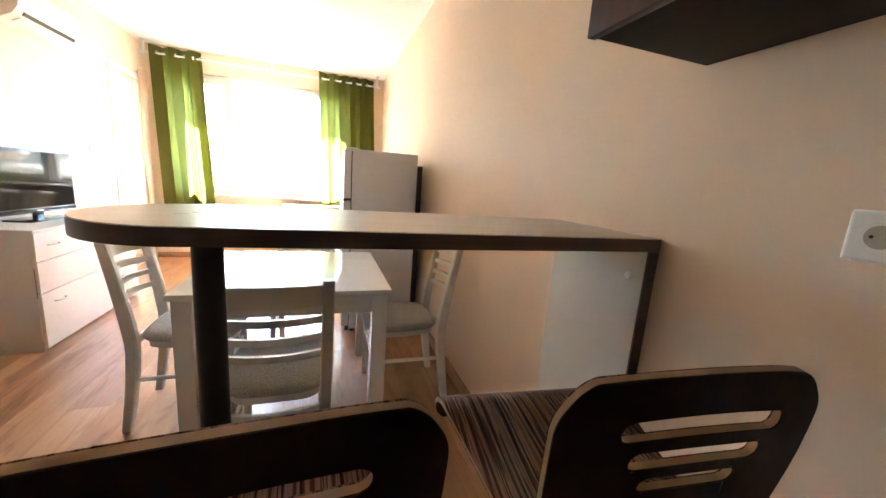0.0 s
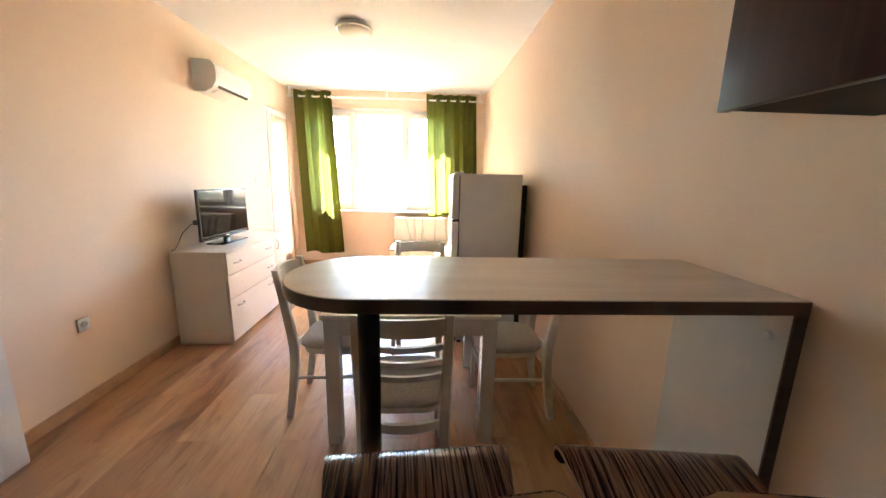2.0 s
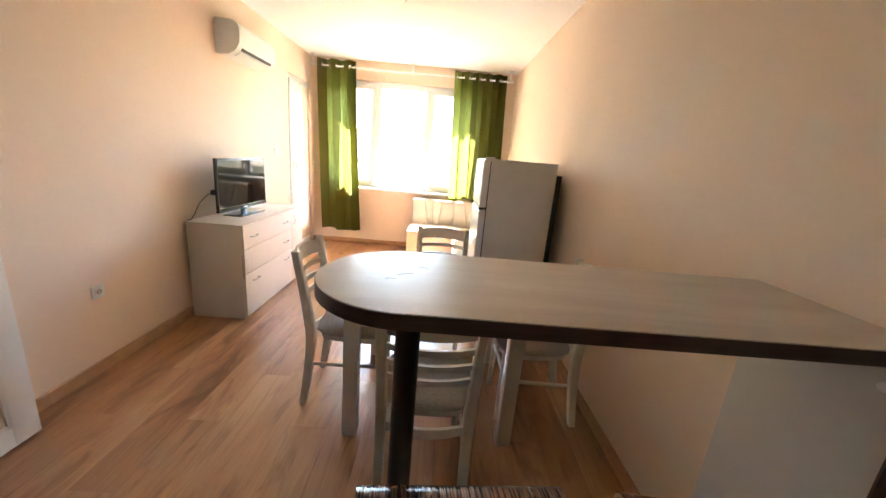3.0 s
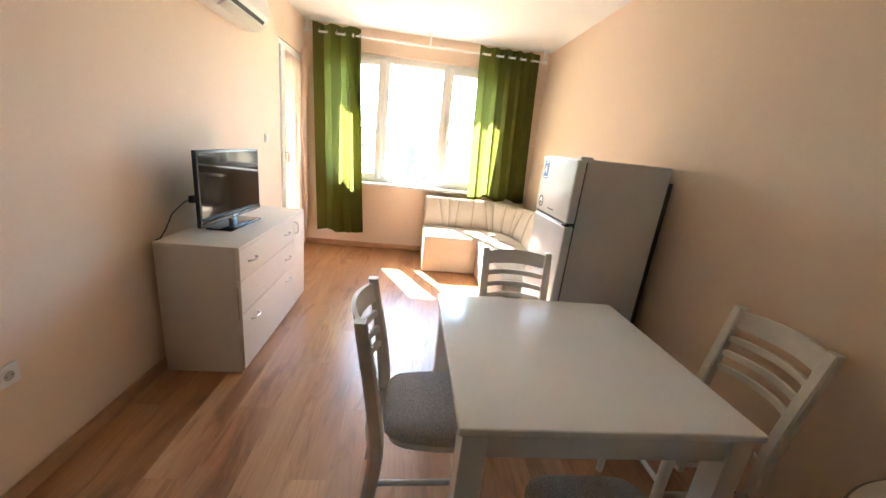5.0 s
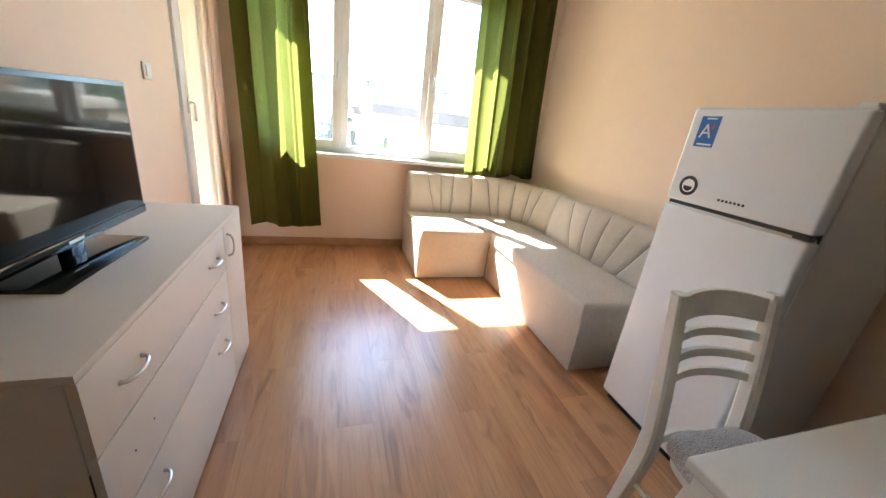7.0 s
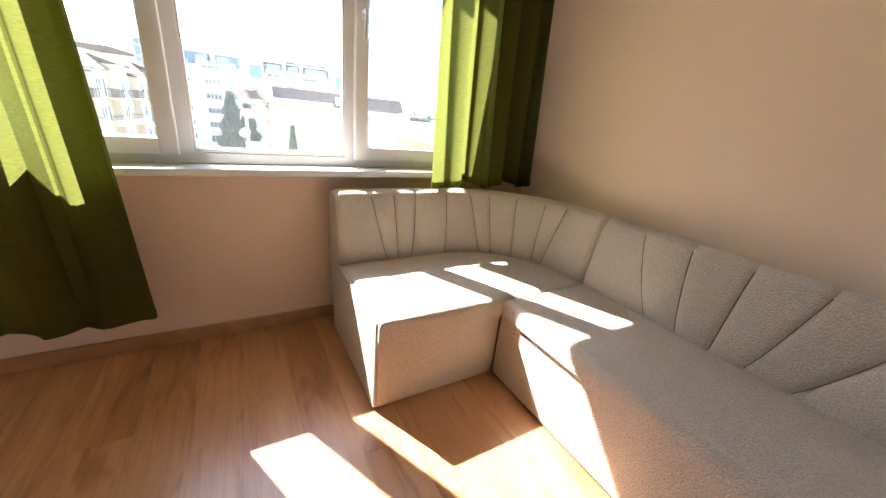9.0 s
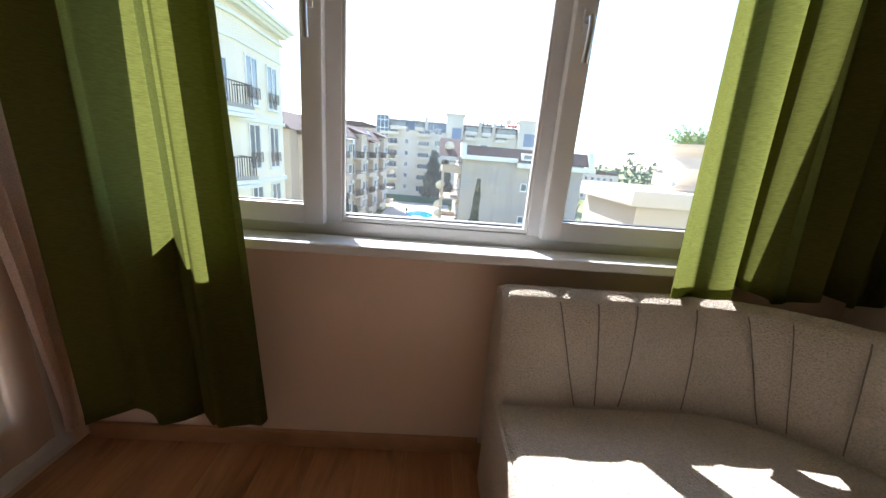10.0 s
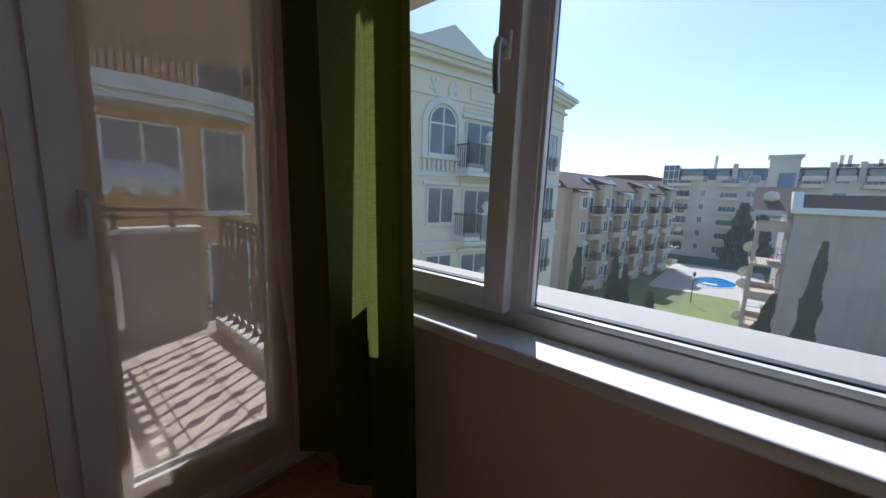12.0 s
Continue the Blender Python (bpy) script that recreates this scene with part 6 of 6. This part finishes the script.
rg = random.Random(8)
bm = bm_new()
for k in range(110):
    a, l, up = rg.uniform(0, math.tau), rg.uniform(0.25, 0.5), rg.uniform(0.25, 1.1)
    base = Vector((rg.uniform(-0.16, 0.16), rg.uniform(-0.16, 0.16), 0.44))
    d = Vector((math.cos(a), math.sin(a), up)).normalized()
    for s in range(9):
        p = base + d * l * s / 9 + Vector((0, 0, -0.20 * (s / 9) ** 2 * l))
        sd = d.cross(Vector((0, 0, 1))).normalized()
        for e in (-1, 1):
            q = p + sd * e * 0.055 * (1 - s / 12) + Vector((0, 0, rg.uniform(-0.01, 0.03)))
            bm.faces.new([bm.verts.new(v) for v in (p - d * 0.008, p + d * 0.010, q + d * 0.02)])
part("foliage", bm, plant_mat, urn, "feathery pale green foliage", False)


# ---- trees ----
def conifer(label, x, y, top, rad, lean, seed, mat=cypress_mat, leaves=3600, power=0.75):
    tr = thing("cypress" if mat is cypress_mat else "fir_tree", label, "tree", (x, y, GZ), 0, "courtyard trees")
    hgt = top - GZ
    bm = bm_new()
    cyl(bm, (0, 0, 0), (lean * hgt, 0, hgt * 0.96), rad * 0.16, 0.02, 8)
    part("trunk", bm, bark_mat, tr)
    rg = random.Random(seed)
    verts, faces = [], []
    for k in range(leaves):
        v = rg.random() ** 0.8
        r0 = rad * min(1.0, (v / 0.12) if v < 0.12 else 1.0) * max(0.02, (1 - v) ** power) * (0.75 + 0.35 * math.sin(seed + v * 23) * rg.random())
        a = rg.uniform(0, math.tau)
        q = math.sqrt(rg.uniform(0.25, 1.0)) * r0
        p = Vector((q * math.cos(a) + lean * hgt * v, q * math.sin(a), 0.25 + v * (hgt - 0.25)))
        s = rad * rg.uniform(0.10, 0.24)
        d = Vector((math.cos(a) * 0.5, math.sin(a) * 0.5, rg.uniform(0.6, 1.4))).normalized()
        sd = d.orthogonal().normalized()
        sd = (sd * math.cos(k) + d.cross(sd) * math.sin(k)) * s * 0.45
        i = len(verts)
        verts += [p - sd, p + sd, p + d * s * 1.6, p + d * s * 0.4 + d.cross(sd) * 1.2]
        faces += [(i, i + 1, i + 2), (i, i + 3, i + 2)]
    me = bpy.data.meshes.new("crown")
    me.from_pydata(verts, [], faces)
    me.materials.append(mat)
    o = new("crown", me)
    o.parent = tr
    return tr


conifer("tall dark cypress leaning a little, against the grey wall", 3.36, 38, -1.0, 0.95, 0.03, 1)
conifer("dark cypress bent over beside the grey wall", 1.0, 39, -5.0, 0.9, 0.14, 2)
conifer("dark cypress at the foot of the grey wall", 10.6, 40, -4.8, 0.9, 0.01, 3)
conifer("dark cypress at the foot of the grey wall", 12.0, 41, -5.5, 0.7, 0.02, 4)
conifer("dark cypress at the foot of the grey wall", 12.9, 41, -5.3, 0.8, 0.0, 5)
conifer("dark cypress beside the row of flats", -9.0, 44.4, -5.3, 0.9, 0.0, 6)
conifer("dark cypress beside the row of flats", -10.0, 44.4, -4.5, 1.0, 0.0, 7)
conifer("dark cypress beside the row of flats", -12.6, 40.6, -3.7, 1.1, 0.0, 8)
conifer("small dark cypress on the lawn", -6.2, 42.3, -7.2, 0.9, 0.0, 9)
conifer("broad dark fir tree behind the pool", -0.6, 93, 0.8, 3.4, 0.0, 10, needle_mat, 4200, 0.8)
conifer("broad dark fir tree behind the pool", 2.4, 95, -1.2, 3.0, 0.0, 12, needle_mat, 3600, 0.8)


def bare_tree(x, y, hgt, seed):
    tr = thing("bare_tree", "bare leafless tree with many fine branches", "tree", (x, y, GZ))
    rg = random.Random(seed)
    bt, bb = bm_new(), bm_new()

    def limb(p, d, l, r, depth):
        q = p + d * l
        cyl(bt if depth == 0 else bb, p, q, r, r * 0.65, 6 if depth < 2 else 4)
        if depth >= 5:
            return
        for k in range(3 if depth < 3 else 2):
            nd = (d + Vector((rg.uniform(-0.8, 0.8), rg.uniform(-0.8, 0.8), rg.uniform(-0.1, 0.5)))).normalized()
            limb(q, nd, l * rg.uniform(0.6, 0.85), r * 0.62, depth + 1)
    limb(Vector((0, 0, 0)), Vector((0, 0, 1)), hgt * 0.27, hgt * 0.022, 0)
    part("trunk", bt, bark_mat, tr)
    part("branches", bb, bark_mat, tr)


bare_tree(41.2, 88, 11.5, 2)
bare_tree(63.0, 104, 10.5, 5)
bare_tree(30.0, 78, 7.0, 9)


# ---- low houses and distance ----
def low_house(x, y, wx, wy, hh, mat, rz, label):
    h = thing("low_house", label, "house", (x, y, GZ), rz)
    part("wall", box(bm_new(), 0, wx, 0, wy, 0, hh), mat, h, "", False)
    part("roof", prism(bm_new(), [(-0.4, hh), (wx + 0.4, hh), (wx * 0.7, hh + 1.6), (wx * 0.3, hh + 1.6)], -0.4, wy + 0.4, "y"), shingle, h, "brown roof", False)
    for k in range(int(wx / 2.4)):
        for fl in range(int(hh / 2.9)):
            house_window(h, 1.4 + 2.4 * k, -0.02, 0.9 + 2.9 * fl, 1.1, 1.2, 0)


for k, (x, y, wx, wy, hh, mat) in enumerate(((52, 132, 20, 8, 3.2, render_white), (26, 118, 14, 8, 6, render_tan), (90, 120, 18, 9, 3.2, render_white), (56, 104, 16, 10, 6, render_tan), (76, 88, 12, 9, 6, render_white), (84, 130, 30, 12, 12, render_white), (44, 140, 26, 12, 9, render_white), (-40, 120, 24, 12, 18, render_white), (-52, 90, 14, 12, 16, render_tan))):
    low_house(x, y, wx, wy, hh, mat, 0, "pale rendered house with a brown roof in the distance")
rg = random.Random(5)
verts, faces = [], []
for k in range(2600):
    a = rg.uniform(-1.3, 1.3)
    d = rg.uniform(190, 420)
    p = Vector((d * math.sin(a), d * math.cos(a), GZ + rg.uniform(0, 1) ** 0.7 * (5 + d * 0.018)))
    i = len(verts)
    for q in range(3):
        verts.append(p + Vector((rg.uniform(-3.5, 3.5), rg.uniform(-2, 2), rg.uniform(-2.2, 2.6))))
    faces.append((i, i + 1, i + 2))
for k in range(1500):
    a = rg.uniform(0.47, 1.0)
    d = rg.uniform(200, 250)
    top = 9 + 3.5 * math.sin(a * 31) + 2.5 * math.sin(a * 83)
    p = Vector((d * math.sin(a), d * math.cos(a), GZ + rg.uniform(0, 1) ** 0.7 * (top + 8)))
    i = len(verts)
    for q in range(3):
        verts.append(p + Vector((rg.uniform(-1.6, 1.6), rg.uniform(-1, 1), rg.uniform(-1.4, 1.8))))
    faces.append((i, i + 1, i + 2))
me = bpy.data.meshes.new("far_woods")
me.from_pydata(verts, [], faces)
me.materials.append(hill_mat)
tagged(new("far_woods", me), "hazy grey-green woods in the distance", "trees", "", "stuff")
lp = thing("lamp_post", "slim black lamp post on the lawn", "street lamp", (-4.2, 58, GZ))
bm = bm_new()
cyl(bm, (0, 0, 0), (0, 0, 3.4), 0.06, 0.04, 8)
part("post", bm, iron, lp)
bm = bm_new()
cyl(bm, (0, 0, 3.4), (0, 0, 3.8), 0.12, 0.2, 8)
cyl(bm, (0, 0, 3.8), (0, 0, 3.95), 0.24, 0.03, 8)
part("lantern", bm, iron, lp)
structure("pool_fence", box(bm_new(), -14, 8, 91.5, 91.7, GZ, GZ + 1.7), plain("green_mesh", (0.03, 0.09, 0.07), 0.8, vary=0.2, scale=0.6), "dark green mesh fence behind the pool", "fence")
structure("garden_path", box(bm_new(), 0.5, 2.4, 40, 64, GZ - 0.2, GZ + 0.04), paving_mat, "pale paved path beside the lawn", "path")
